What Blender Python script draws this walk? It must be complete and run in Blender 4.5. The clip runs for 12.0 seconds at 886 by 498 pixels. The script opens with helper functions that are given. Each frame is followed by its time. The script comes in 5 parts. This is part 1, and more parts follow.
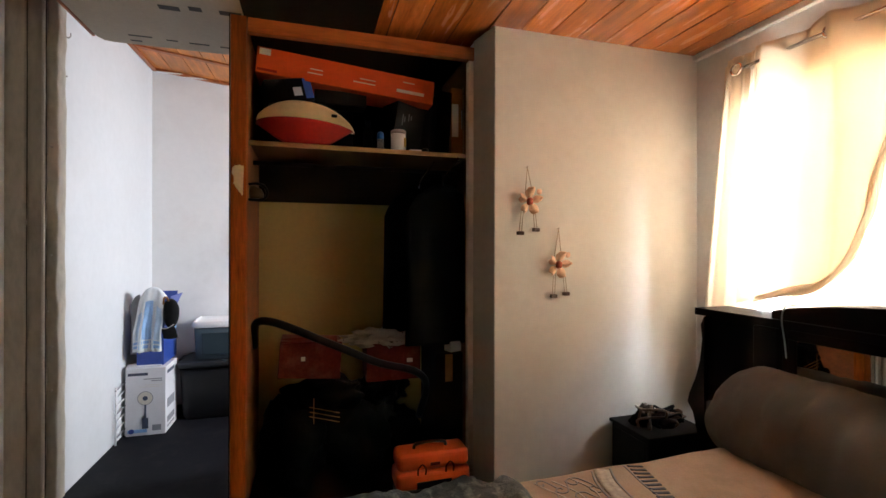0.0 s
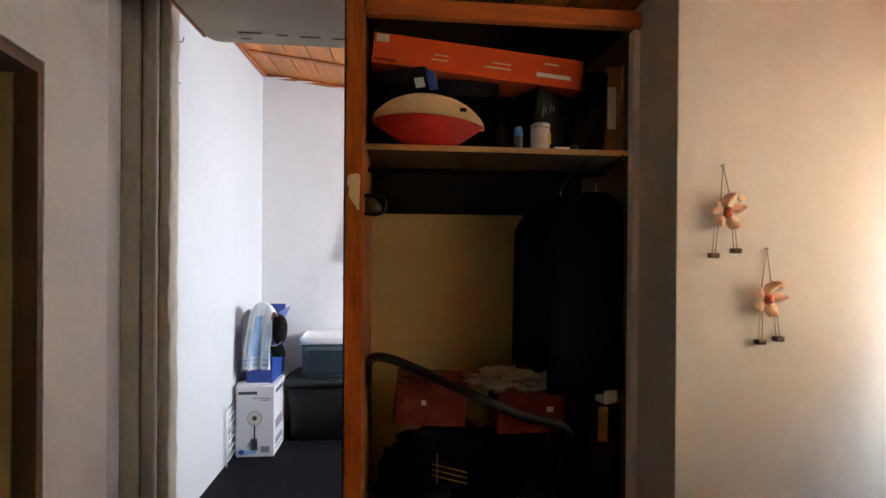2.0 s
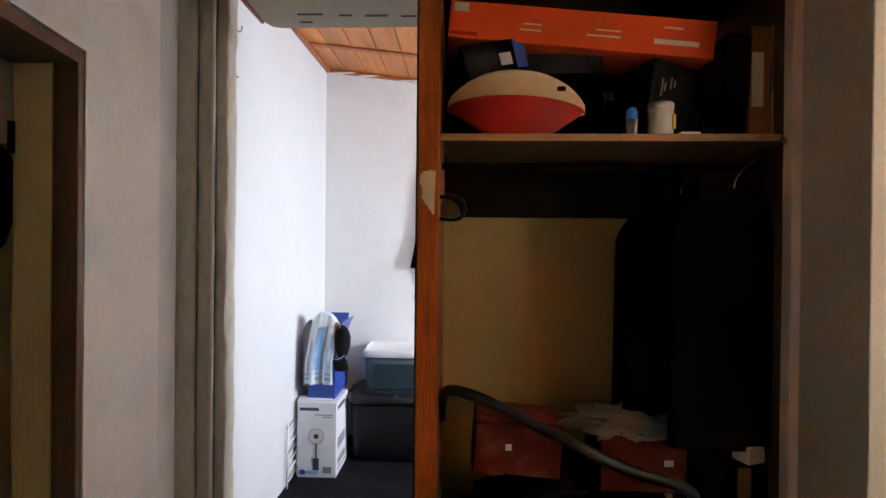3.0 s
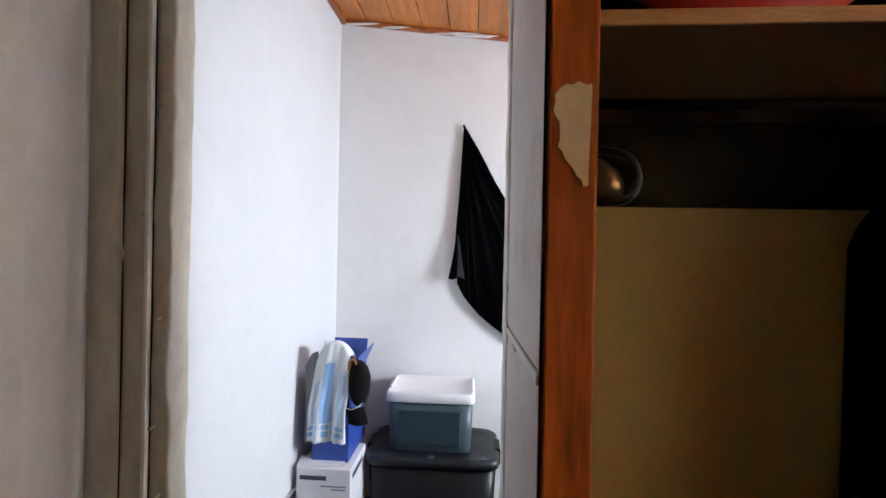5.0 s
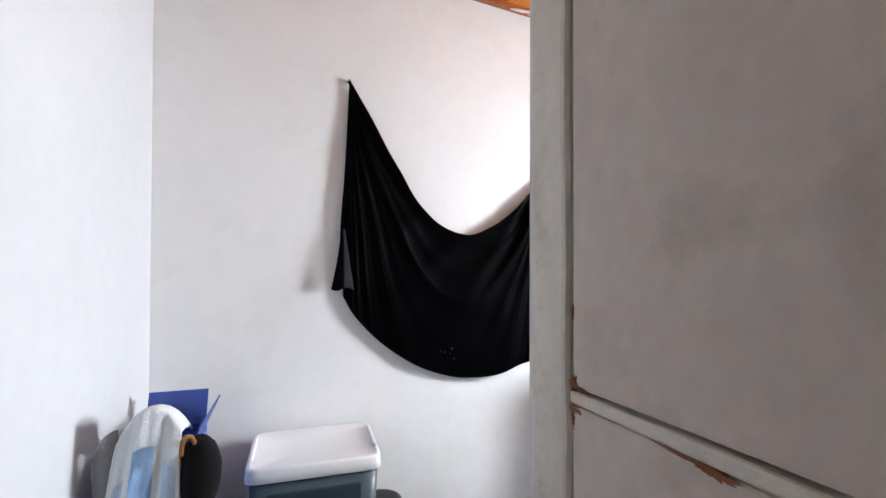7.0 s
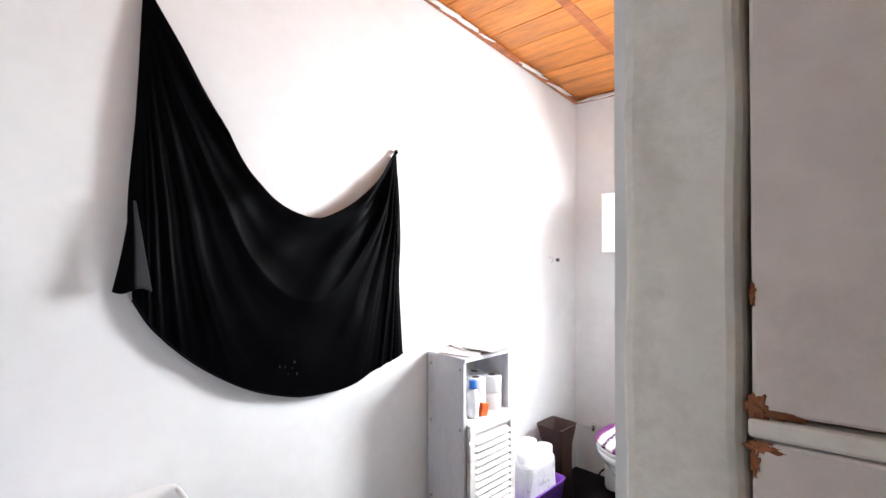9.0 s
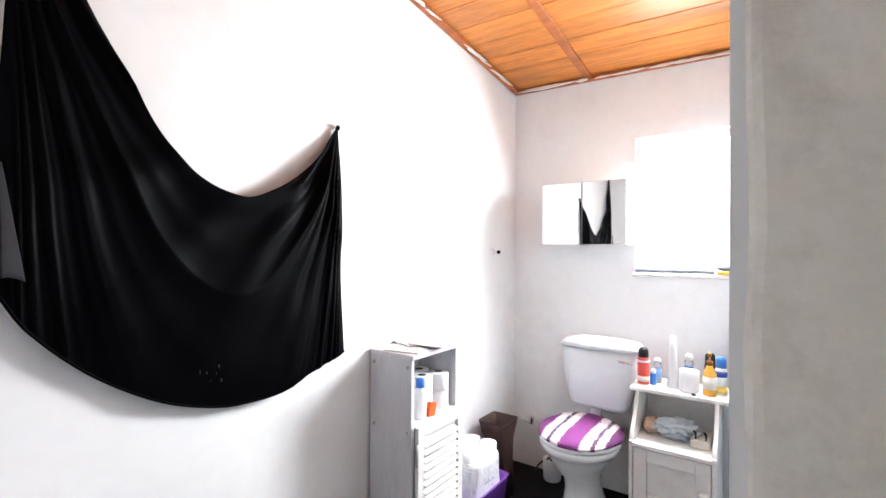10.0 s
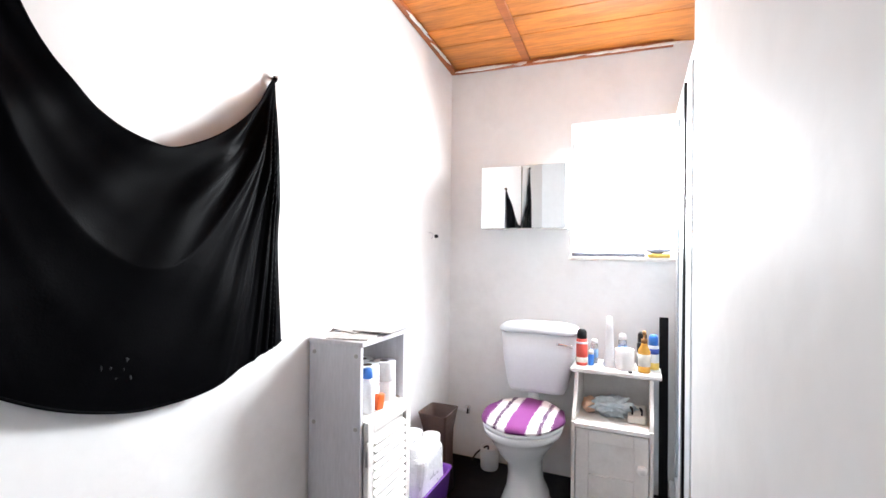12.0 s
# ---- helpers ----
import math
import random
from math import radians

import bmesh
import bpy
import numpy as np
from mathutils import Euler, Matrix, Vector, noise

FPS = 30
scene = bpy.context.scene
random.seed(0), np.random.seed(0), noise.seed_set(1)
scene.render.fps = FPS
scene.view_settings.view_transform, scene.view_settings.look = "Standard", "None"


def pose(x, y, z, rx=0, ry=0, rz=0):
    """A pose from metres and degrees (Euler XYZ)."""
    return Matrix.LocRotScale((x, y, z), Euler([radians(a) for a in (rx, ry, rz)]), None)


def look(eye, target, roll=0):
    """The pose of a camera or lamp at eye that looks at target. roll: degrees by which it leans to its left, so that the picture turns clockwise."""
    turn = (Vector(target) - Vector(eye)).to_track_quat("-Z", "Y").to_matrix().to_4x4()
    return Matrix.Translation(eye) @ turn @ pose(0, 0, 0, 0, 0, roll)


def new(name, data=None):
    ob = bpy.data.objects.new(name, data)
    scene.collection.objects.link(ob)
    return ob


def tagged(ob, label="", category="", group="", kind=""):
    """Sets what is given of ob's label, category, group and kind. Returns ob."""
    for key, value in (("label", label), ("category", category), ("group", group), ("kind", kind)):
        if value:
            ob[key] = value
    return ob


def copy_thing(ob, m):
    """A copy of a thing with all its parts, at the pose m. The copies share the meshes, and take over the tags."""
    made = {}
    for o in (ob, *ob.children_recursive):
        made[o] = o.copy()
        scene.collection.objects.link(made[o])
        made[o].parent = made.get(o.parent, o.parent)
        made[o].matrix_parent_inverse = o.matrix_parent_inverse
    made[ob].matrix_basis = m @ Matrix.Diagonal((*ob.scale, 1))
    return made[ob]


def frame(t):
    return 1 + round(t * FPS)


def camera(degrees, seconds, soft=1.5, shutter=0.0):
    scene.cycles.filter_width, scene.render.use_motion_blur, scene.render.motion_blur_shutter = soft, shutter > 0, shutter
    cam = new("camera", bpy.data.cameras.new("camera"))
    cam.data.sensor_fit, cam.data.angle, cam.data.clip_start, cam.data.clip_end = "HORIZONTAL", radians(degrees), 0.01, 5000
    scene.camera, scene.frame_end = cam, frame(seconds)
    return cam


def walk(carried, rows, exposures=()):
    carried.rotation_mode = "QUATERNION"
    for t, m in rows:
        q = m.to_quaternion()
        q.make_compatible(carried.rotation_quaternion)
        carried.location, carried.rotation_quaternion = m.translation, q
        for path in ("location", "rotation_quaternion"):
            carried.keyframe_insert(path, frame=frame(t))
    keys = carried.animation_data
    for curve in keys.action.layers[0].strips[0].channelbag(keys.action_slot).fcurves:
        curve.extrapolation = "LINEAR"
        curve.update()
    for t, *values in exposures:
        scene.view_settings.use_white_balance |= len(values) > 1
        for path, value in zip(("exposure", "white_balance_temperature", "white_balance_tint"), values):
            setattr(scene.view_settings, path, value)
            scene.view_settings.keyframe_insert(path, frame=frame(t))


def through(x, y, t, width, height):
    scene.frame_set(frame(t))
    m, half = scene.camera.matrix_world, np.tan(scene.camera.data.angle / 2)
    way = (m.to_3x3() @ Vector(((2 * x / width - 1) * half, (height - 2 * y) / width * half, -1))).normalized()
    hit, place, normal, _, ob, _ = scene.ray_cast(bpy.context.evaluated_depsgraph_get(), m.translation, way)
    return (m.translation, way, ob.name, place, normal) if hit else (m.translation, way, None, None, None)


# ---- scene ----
cam = camera(88.9, 12.0)
PATH = [
    (0, (0.081, -0.147, 1.231), (0.646, 1.771, 1.233), 0.1),
    (0.5, (0.074, -0.062, 1.254), (0.57, 1.876, 1.258), 0.2),
    (1, (0.049, 0.059, 1.28), (0.454, 2.017, 1.281), 0.3),
    (1.5, (0.005, 0.197, 1.303), (0.304, 2.174, 1.303), 0.3),
    (2, (-0.048, 0.322, 1.328), (0.138, 2.313, 1.324), 0.4),
    (2.5, (-0.087, 0.474, 1.343), (-0.033, 2.473, 1.342), 0.5),
    (3, (-0.119, 0.64, 1.367), (-0.198, 2.639, 1.36), 0.6),
    (3.2, (-0.131, 0.713, 1.364), (-0.257, 2.709, 1.359), 0.7),
    (5, (-0.342, 1.401, 1.383), (-0.478, 3.396, 1.382), 1.1),
    (5.5, (-0.413, 1.539, 1.385), (-0.423, 3.539, 1.385), 0.9),
    (6, (-0.486, 1.713, 1.38), (-0.306, 3.705, 1.393), 0.8),
    (6.5, (-0.535, 1.873, 1.365), (-0.152, 3.836, 1.382), 0.5),
    (7, (-0.569, 2.026, 1.359), (0.011, 3.94, 1.386), 0.2),
    (9, (-0.676, 2.426, 1.321), (0.723, 3.855, 1.345), 0.1),
    (9.5, (-0.658, 2.524, 1.298), (0.869, 3.816, 1.32), 0.3),
    (10, (-0.642, 2.598, 1.287), (0.985, 3.762, 1.301), 0.4),
    (10.5, (-0.631, 2.659, 1.259), (1.071, 3.709, 1.271), 0.4),
    (11, (-0.63, 2.712, 1.236), (1.131, 3.661, 1.249), 0.5),
    (11.5, (-0.62, 2.769, 1.223), (1.179, 3.642, 1.233), 0.6),
    (12, (-0.603, 2.818, 1.208), (1.228, 3.622, 1.217), 0.6),
]
walk(cam, [(t, look(eye, target, roll)) for t, eye, target, roll in PATH],
     [(0, -.34, 6200, 10), (1.5, -.27, 6150, 10), (3, -.14, 6020, 10), (5, -.2, 5950, 10), (7, -.24, 6200, 10), (9, .0, 6350, 10), (12, .04, 6400, 10)])

# ---- light ----
world = bpy.data.worlds.new("world")
scene.world = world
world.use_nodes = True
sky = world.node_tree.nodes.new("ShaderNodeTexSky")
sky.sky_type, sky.sun_disc, sky.sun_elevation, sky.sun_rotation = "NISHITA", False, radians(50), radians(270)
world.node_tree.links.new(sky.outputs[0], world.node_tree.nodes["Background"].inputs[0])
world.node_tree.nodes["Background"].inputs[1].default_value = 0.12
sun = new("sun", bpy.data.lights.new("sun", "SUN"))
sun.data.energy, sun.data.angle, sun.data.color = 2.0, radians(0.5), (1, .95, .87)
sun.matrix_world = look((-4, 1, 6), (0, 1, 0))


def window_light(name, x, y, z, wide, high, watts, colour, dip=.7):
    lamp = new(name, bpy.data.lights.new(name, "AREA"))
    lamp.data.shape, lamp.data.size, lamp.data.size_y = "RECTANGLE", wide, high
    lamp.data.energy, lamp.data.color = watts, colour
    lamp.matrix_world = look((x, y, z), (x - 1, y, z - dip))
    return lamp


window_light("bathroom_daylight", 2.06, 2.89, 1.54, .52, .68, 136, (.93, .965, 1))
window_light("bedroom_daylight", 2.21, .8, 1.5, 1.36, .9, 395, (.94, .98, 1), .3)


# ---- materials ----
def surf(name, col, rough=.6, var=.12, scale=5, bump=.15, fine=70, metal=0, stretch=(1, 1, 1), dirt=None, dirt_amt=.5,
         dirt_scale=3, island=0, rand=0, sheen=0, trans=0, alpha=1, spec=.5, coat=0, dist=.004):
    """A surface: colour that varies at two scales, dirt with soft edges, fine relief."""
    m = bpy.data.materials.new(name)
    m.use_nodes = True
    nt = m.node_tree
    b = nt.nodes["Principled BSDF"]
    b.inputs["Roughness"].default_value, b.inputs["Metallic"].default_value = rough, metal
    b.inputs["Specular IOR Level"].default_value, b.inputs["Coat Weight"].default_value = spec, coat
    b.inputs["Sheen Weight"].default_value = sheen
    b.inputs["Transmission Weight"].default_value, b.inputs["Alpha"].default_value = trans, alpha
    L = nt.links.new

    def node(kind, **kw):
        n = nt.nodes.new("ShaderNode" + kind)
        for k, v in kw.items():
            n.inputs[k.replace("_", " ")].default_value = v
        return n
    geo, mapn = node("NewGeometry"), node("Mapping")
    mapn.inputs["Scale"].default_value = stretch
    L(geo.outputs["Position"], mapn.inputs["Vector"])
    big, small = node("TexNoise", Scale=scale, Detail=4.0, Roughness=.6), node("TexNoise", Scale=fine, Detail=3.0)
    L(mapn.outputs[0], big.inputs["Vector"]), L(mapn.outputs[0], small.inputs["Vector"])
    mix = node("Mix")
    mix.data_type, mix.blend_type = "RGBA", "MIX"
    lo, hi = [max(0, c * (1 - var * 1.3)) for c in col], [min(1, c * (1 + var)) for c in col]
    mix.inputs[6].default_value, mix.inputs[7].default_value = (*lo, 1), (*hi, 1)
    add = node("Math")
    add.operation = "MULTIPLY_ADD"
    L(small.outputs[0], add.inputs[0])
    add.inputs[1].default_value, add.inputs[2].default_value = .5, -.25
    tot = node("Math")
    L(big.outputs[0], tot.inputs[0]), L(add.outputs[0], tot.inputs[1])
    ramp = node("MapRange", From_Min=.25, From_Max=.75)
    L(tot.outputs[0], ramp.inputs[0])
    L(ramp.outputs[0], mix.inputs[0])
    out = mix.outputs[2]
    if island or rand:
        src = geo.outputs["Random Per Island"] if island else node("ObjectInfo").outputs["Random"]
        hsv, mr = node("HueSaturation"), node("MapRange", To_Min=1 - (island or rand), To_Max=1 + (island or rand))
        L(src, mr.inputs[0]), L(mr.outputs[0], hsv.inputs["Value"]), L(out, hsv.inputs["Color"])
        out = hsv.outputs[0]
    if dirt:
        dn, dr, dm = node("TexNoise", Scale=dirt_scale, Detail=7.0, Roughness=.65), node("MapRange", From_Min=.52, From_Max=.72, To_Max=dirt_amt), node("Mix")
        L(mapn.outputs[0], dn.inputs["Vector"]), L(dn.outputs[0], dr.inputs[0])
        dm.data_type = "RGBA"
        L(dr.outputs[0], dm.inputs[0]), L(out, dm.inputs[6])
        dm.inputs[7].default_value = (*dirt, 1)
        out = dm.outputs[2]
    L(out, b.inputs["Base Color"])
    if bump:
        bp = node("Bump", Strength=bump, Distance=dist)
        s2 = node("Math")
        L(small.outputs[0], s2.inputs[0]), L(big.outputs[0], s2.inputs[1])
        L(s2.outputs[0], bp.inputs["Height"]), L(bp.outputs[0], b.inputs["Normal"])
        rr = node("MapRange", To_Min=max(.02, rough - .1), To_Max=min(1, rough + .1))
        L(big.outputs[0], rr.inputs[0]), L(rr.outputs[0], b.inputs["Roughness"])
    return m


def stripes(name, axis, bands, rough=.85, wobble=.012, scale=30):
    """Woven bands of colour along one axis: bands are (upper limit, colour)."""
    m = surf(name, (.5, .5, .5), rough, bump=.4, fine=180)
    nt = m.node_tree
    L = nt.links.new
    b = nt.nodes["Principled BSDF"]
    geo, sep, nz = (nt.nodes.new("ShaderNode" + k) for k in ("NewGeometry", "SeparateXYZ", "TexNoise"))
    nz.inputs["Scale"].default_value = scale
    L(geo.outputs["Position"], sep.inputs[0])
    off, total = nt.nodes.new("ShaderNodeMath"), nt.nodes.new("ShaderNodeMath")
    off.operation = "MULTIPLY_ADD"
    off.inputs[1].default_value, off.inputs[2].default_value = wobble * 2, -wobble
    L(nz.outputs[0], off.inputs[0]), L(off.outputs[0], total.inputs[0]), L(sep.outputs["XYZ".index(axis)], total.inputs[1])
    lo, hi = bands[0][0], bands[-1][0]
    mr = nt.nodes.new("ShaderNodeMapRange")
    mr.inputs["From Min"].default_value, mr.inputs["From Max"].default_value = lo, hi
    L(total.outputs[0], mr.inputs[0])
    ramp = nt.nodes.new("ShaderNodeValToRGB")
    ramp.color_ramp.interpolation = "CONSTANT"
    els = ramp.color_ramp.elements
    els.remove(els[1])
    for i, (p, c) in enumerate(bands[:-1]):
        e = els[0] if i == 0 else els.new((p - lo) / (hi - lo))
        e.position, e.color = (p - lo) / (hi - lo), (*c, 1)
    L(mr.outputs[0], ramp.inputs[0]), L(ramp.outputs[0], b.inputs["Base Color"])
    return m


def wood(name, col, along, rough=.35, coat=.3, var=.3, island=.18, knots=.55, spec=.5):
    """Varnished pine with grain along one axis and dark knots."""
    st = [9, 9, 9]
    st["xyz".index(along)] = .9
    return surf(name, col, rough, var, 2.2, .12, 14, stretch=st, island=island, coat=coat, spec=spec,
                dirt=[c * .32 for c in col], dirt_amt=knots, dirt_scale=.9, dist=.002)


PLASTER = surf("bathroom_plaster", (.84, .835, .83), .62, .03, 1.6, .12, 22, dirt=(.58, .56, .54), dirt_amt=.38, dirt_scale=1.3, dist=.006)
GLOSSY = surf("gloss_wall_paint", (.65, .65, .645), .7, .03, 3, .12, 12, spec=.12, dirt=(.6, .58, .54), dirt_amt=.2, dirt_scale=2, dist=.008)
CREAM = surf("cream_plaster", (.75, .74, .71), .66, .04, 1.8, .12, 24, dirt=(.46, .41, .36), dirt_amt=.3, dirt_scale=1.6, dist=.006)
GREYWALL = surf("grey_painted_plaster", (0.743, 0.749, 0.755), .6, .06, 2.5, .3, 40, dirt=(.42, .39, .35), dirt_amt=.35, dirt_scale=2.2, dist=.005)
BOARD = surf("painted_board", (.6, .53, .485), .55, .09, 4.5, .35, 40, dirt=(.3, .25, .22), dirt_amt=.6, dirt_scale=4.5, dist=.003)
JAMB = surf("thick_jamb_paint", (.68, .645, .585), .5, .07, 9, .5, 34, dirt=(.34, .3, .24), dirt_amt=.55, dirt_scale=9, dist=.006)
OLDFRAME = surf("old_frame_paint", (.5, .46, .375), .5, .14, 5, .4, 40, stretch=(1, 1, .4), dirt=(.16, .13, .09), dirt_amt=.6, dirt_scale=4, dist=.004)
BAREWOOD = surf("bare_brown_wood", (.24, .078, .024), .7, .3, 8, .4, 60)
PINE_BATH = wood("pine_ceiling_bathroom", (.6, .2, .035), "y", .42, .08, knots=.65)
PINE_BED = wood("pine_ceiling_bedroom", (.5, .15, .025), "y", .25, .75, island=.35, knots=.9)
TRIM = wood("stained_trim", (.36, .1, .025), "y", .45, .1, island=.05, knots=.3)
FRAMEWOOD = wood("stained_wardrobe_wood", (.36, .085, .006), "z", .6, 0, var=.45, island=.06, knots=.75, spec=.15)
RAILWOOD = wood("stained_rail_wood", (.42, .105, .014), "x", .4, .2, island=.06, knots=.4)
SHELFWOOD = surf("shelf_board", (.12, .058, .022), .55, .2, 4, .2, 40, stretch=(1, 6, 6))
TAN = surf("tan_hardboard", (.5, .37, .15), .7, .07, 3, .2, 60, spec=.15)
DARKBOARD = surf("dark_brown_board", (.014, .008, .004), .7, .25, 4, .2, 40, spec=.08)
PUTTY = surf("cream_filler_patch", (.6, .49, .32), .8, .08, 20, .1, 80)
SPLASH = surf("white_paint_smear", (.8, .8, .79), .55, .05, 12, .4, 60)
FLOOR = surf("black_floor", (.007, .007, .01), .65, .3, 7, .3, 90, spec=.1, dirt=(.035, .033, .03), dirt_amt=.35, dirt_scale=9)
VELVET = surf("black_velvet", (.0013, .0013, .0018), .45, .3, 9, .3, 240, sheen=.01, spec=.019, dist=.001)
VELVET.node_tree.nodes["Principled BSDF"].inputs["Sheen Roughness"].default_value = .32
VELVET.node_tree.nodes["Principled BSDF"].inputs["Sheen Tint"].default_value = (.86, .9, 1, 1)
# Paler velvet: light on the tail's right half, put in the colour.
LITVELVET = surf("lit_grey_velvet", (.011, .01, .013), .9, .2, 20, 0, 120)
DUST = surf("grey_dust_mark", (.006, .006, .008), .9, .4, 60, 0)
CARDBOARD = surf("beige_cardboard", (.5, .43, .33), .8, .07, 3, .2, 60)
INK = surf("dark_ink", (.05, .045, .04), .7, .1, 20, 0)
WHITEPAINT = surf("white_furniture_paint", (.8, .77, .74), .45, .05, 6, .3, 60, dirt=(.55, .47, .42), dirt_amt=.35, dirt_scale=7)
GREYPAINT = surf("streaky_white_paint", (.66, .65, .68), .5, .12, 4, .35, 40, stretch=(3, 3, .5), dirt=(.45, .44, .45), dirt_amt=.4, dirt_scale=4)
PORCELAIN = surf("white_porcelain", (.8, .8, .79), .1, .02, 5, 0, spec=.6, coat=.4)
CISTERN = surf("grey_plastic_cistern", (.7, .72, .75), .3, .03, 5, 0)
CHROME = surf("chrome", (.8, .8, .82), .12, .02, 8, 0, metal=1)
SCREW = surf("steel_screw", (.45, .43, .4), .4, .1, 30, 0, metal=1)
MIRROR = surf("mirror_silver", (.88, .9, .9), .02, .0, 5, 0, metal=1)
BLACKPLASTIC = surf("black_plastic", (.007, .007, .008), .4, .15, 10, .1, 90, spec=.25)
SLATE = surf("slate_grey_plastic", (.06, .085, .1), .4, .06, 8, .1, 120)
LIDWHITE = surf("white_plastic_lid", (.78, .78, .79), .4, .03, 8, .05, 80)
BLUEBOX = surf("blue_printed_card", (.03, .07, .33), .4, .15, 9, .1, 60)
PALEBLUE = surf("pale_blue_print", (.25, .45, .75), .45, .15, 14, .1, 60)
WHITECARD = surf("white_printed_card", (.74, .73, .76), .5, .04, 8, .1, 60)
PRINTGREY = surf("grey_print", (.25, .25, .28), .5, .1, 20, 0)
DARKPRINT = surf("dark_print", (.04, .05, .09), .5, .1, 20, 0)
CAPBLACK = surf("black_cap_cloth", (.007, .0065, .007), .9, .2, 20, .4, 200, sheen=.02, spec=.15)
ORANGE = surf("orange_printed_card", (.66, .082, .009), .55, .08, 6, .1, 60, spec=.2)
ORANGETOOL = surf("orange_plastic", (.68, .1, .01), .4, .08, 8, .1, 60)
RED = surf("red_plastic", (.3, .011, .005), .5, .12, 8, .05, 60, spec=.2)
REDDARK = surf("faded_red_card", (.12, .011, .005), .6, .3, 9, .3, 50, spec=.2, dirt=(.3, .2, .13), dirt_amt=.25, dirt_scale=9)
CREAMPLASTIC = surf("cream_plastic", (.8, .6, .34), .45, .08, 8, .05, 50)
BLACKCARD = surf("black_card", (.006, .005, .006), .55, .2, 8, .1, 60, spec=.12)
COAT = surf("black_coat_cloth", (.003, .003, .003), .95, .3, 10, .4, 150, spec=.04)
BROWNCARD = surf("brown_card", (.27, .125, .04), .7, .15, 7, .2, 60, spec=.2)
LABEL = surf("paper_label", (.66, .62, .55), .7, .06, 20, .1, 80)
BLUECAP = surf("blue_plastic", (.03, .16, .55), .35, .08, 10, 0)
REDCAN = surf("red_can", (.62, .08, .06), .3, .08, 10, 0)
AMBER = surf("amber_liquid_plastic", (.78, .4, .06), .2, .05, 10, 0, trans=.1)
CLEAR = surf("clear_plastic", (.82, .86, .88), .12, .03, 10, 0, trans=.75)
CLEARBAG = surf("crumpled_clear_bag", (.33, .27, .21), .3, .12, 30, .5, 60, trans=.55)
YELLOW = surf("yellow_plastic", (.75, .5, .1), .4, .08, 10, 0)
WRAP = surf("white_plastic_wrap", (.86, .86, .88), .3, .06, 18, .5, 40, trans=.15, dist=.006)
PAPER = surf("soft_white_paper", (.82, .82, .83), .9, .03, 20, .3, 160)
PURPLE = surf("purple_plastic", (.19, .05, .42), .4, .1, 8, .1, 60)
BROWNBIN = surf("dark_brown_weave", (.035, .012, .007), .55, .3, 30, .5, 90)
TEXTILE = surf("grey_towel_cloth", (.3, .31, .36), .95, .1, 30, .5, 200)
PILLOW = surf("grey_pillow_cloth", (.12, .11, .105), .9, .1, 5, .12, 220, sheen=.05)
DARKWOOD = wood("dark_mahogany", (.012, .004, .0025), "y", .6, 0, island=.1, knots=.4, spec=.08)
BROWNDOOR = wood("dark_door_frame", (.1, .05, .025), "z", .5, .1, island=.1, knots=.5)
OLIVE = surf("olive_plaster", (.52, .41, .2), .7, .12, 2.5, .2, 40, stretch=(3, 3, .4))
DENIM = surf("grey_blue_denim", (.06, .075, .085), .95, .35, 26, .7, 160, dirt=(.24, .27, .27), dirt_amt=.75, dirt_scale=26)
SHEETCLOTH = surf("cream_bed_cover", (.41, .325, .265), .9, .1, 5, .3, 140, dirt=(.24, .2, .15), dirt_amt=.7, dirt_scale=3)
PETAL = surf("peach_petal", (.86, .58, .41), .6, .14, 25, .3, 80)
PETALRED = surf("red_petal_heart", (.55, .12, .07), .6, .15, 30, .3, 80)
BEAD = surf("dark_wood_bead", (.1, .05, .035), .5, .2, 40, .2, 80)
TWINE = surf("twine", (.38, .3, .22), .9, .15, 60, .3, 200)
# Bathroom plaster darkened to offset the window light on the left wall.
PLASTER_DIMMED = surf("dimmed_bathroom_plaster", (.66, .67, .685), .6, .04, 1.6, .12, 22, dirt=(.56, .55, .54), dirt_amt=.3, dirt_scale=1.3, dist=.006)
PANELDARK = surf("shaded_teal_plastic", (.028, .045, .055), .35, .06, 8, .1, 120)
COTTONWOOL = surf("pale_blue_cotton", (.62, .7, .74), .7, .12, 25, .5, 60, trans=.25)
NEWSPRINT = surf("grey_newsprint", (.5, .48, .46), .8, .25, 30, .2, 90)
DULLMETAL = surf("dull_dark_metal", (.14, .1, .065), .35, .1, 30, 0, metal=1)
# Greyer than the tote's body: the lid's edge highlight is in the colour.
TOTELID = surf("highlit_black_plastic", (.012, .014, .017), .42, .3, 14, .15, 90)
SHADECLOTH = surf("shaded_grey_cloth", (.2, .2, .21), .95, .1, 30, .5, 200)
TOWELWHITE = surf("pale_terry_cloth", (.72, .75, .78), .95, .06, 12, .6, 220)
TOWELBLUE = surf("blue_terry_cloth", (.3, .47, .74), .95, .12, 16, .6, 220)
PALETOWEL = surf("pale_blue_terry_cloth", (.5, .62, .78), .95, .1, 14, .6, 220)
# Lit copy of SHELFWOOD; that one is darkened for the shaded underside.
SHELFEDGE = surf("lit_shelf_edge", (.34, .19, .075), .5, .25, 9, .2, 50, stretch=(1, 6, 6))
RETURNSHADE = surf("shaded_return_grey", (.55, .575, .54), .6, .07, 2.5, .2, 40, dirt=(.36, .36, .33), dirt_amt=.35, dirt_scale=2.4, dist=.004)
TILE = surf("shower_wall", (.6, .62, .63), .35, .05, 5, .1, 40)
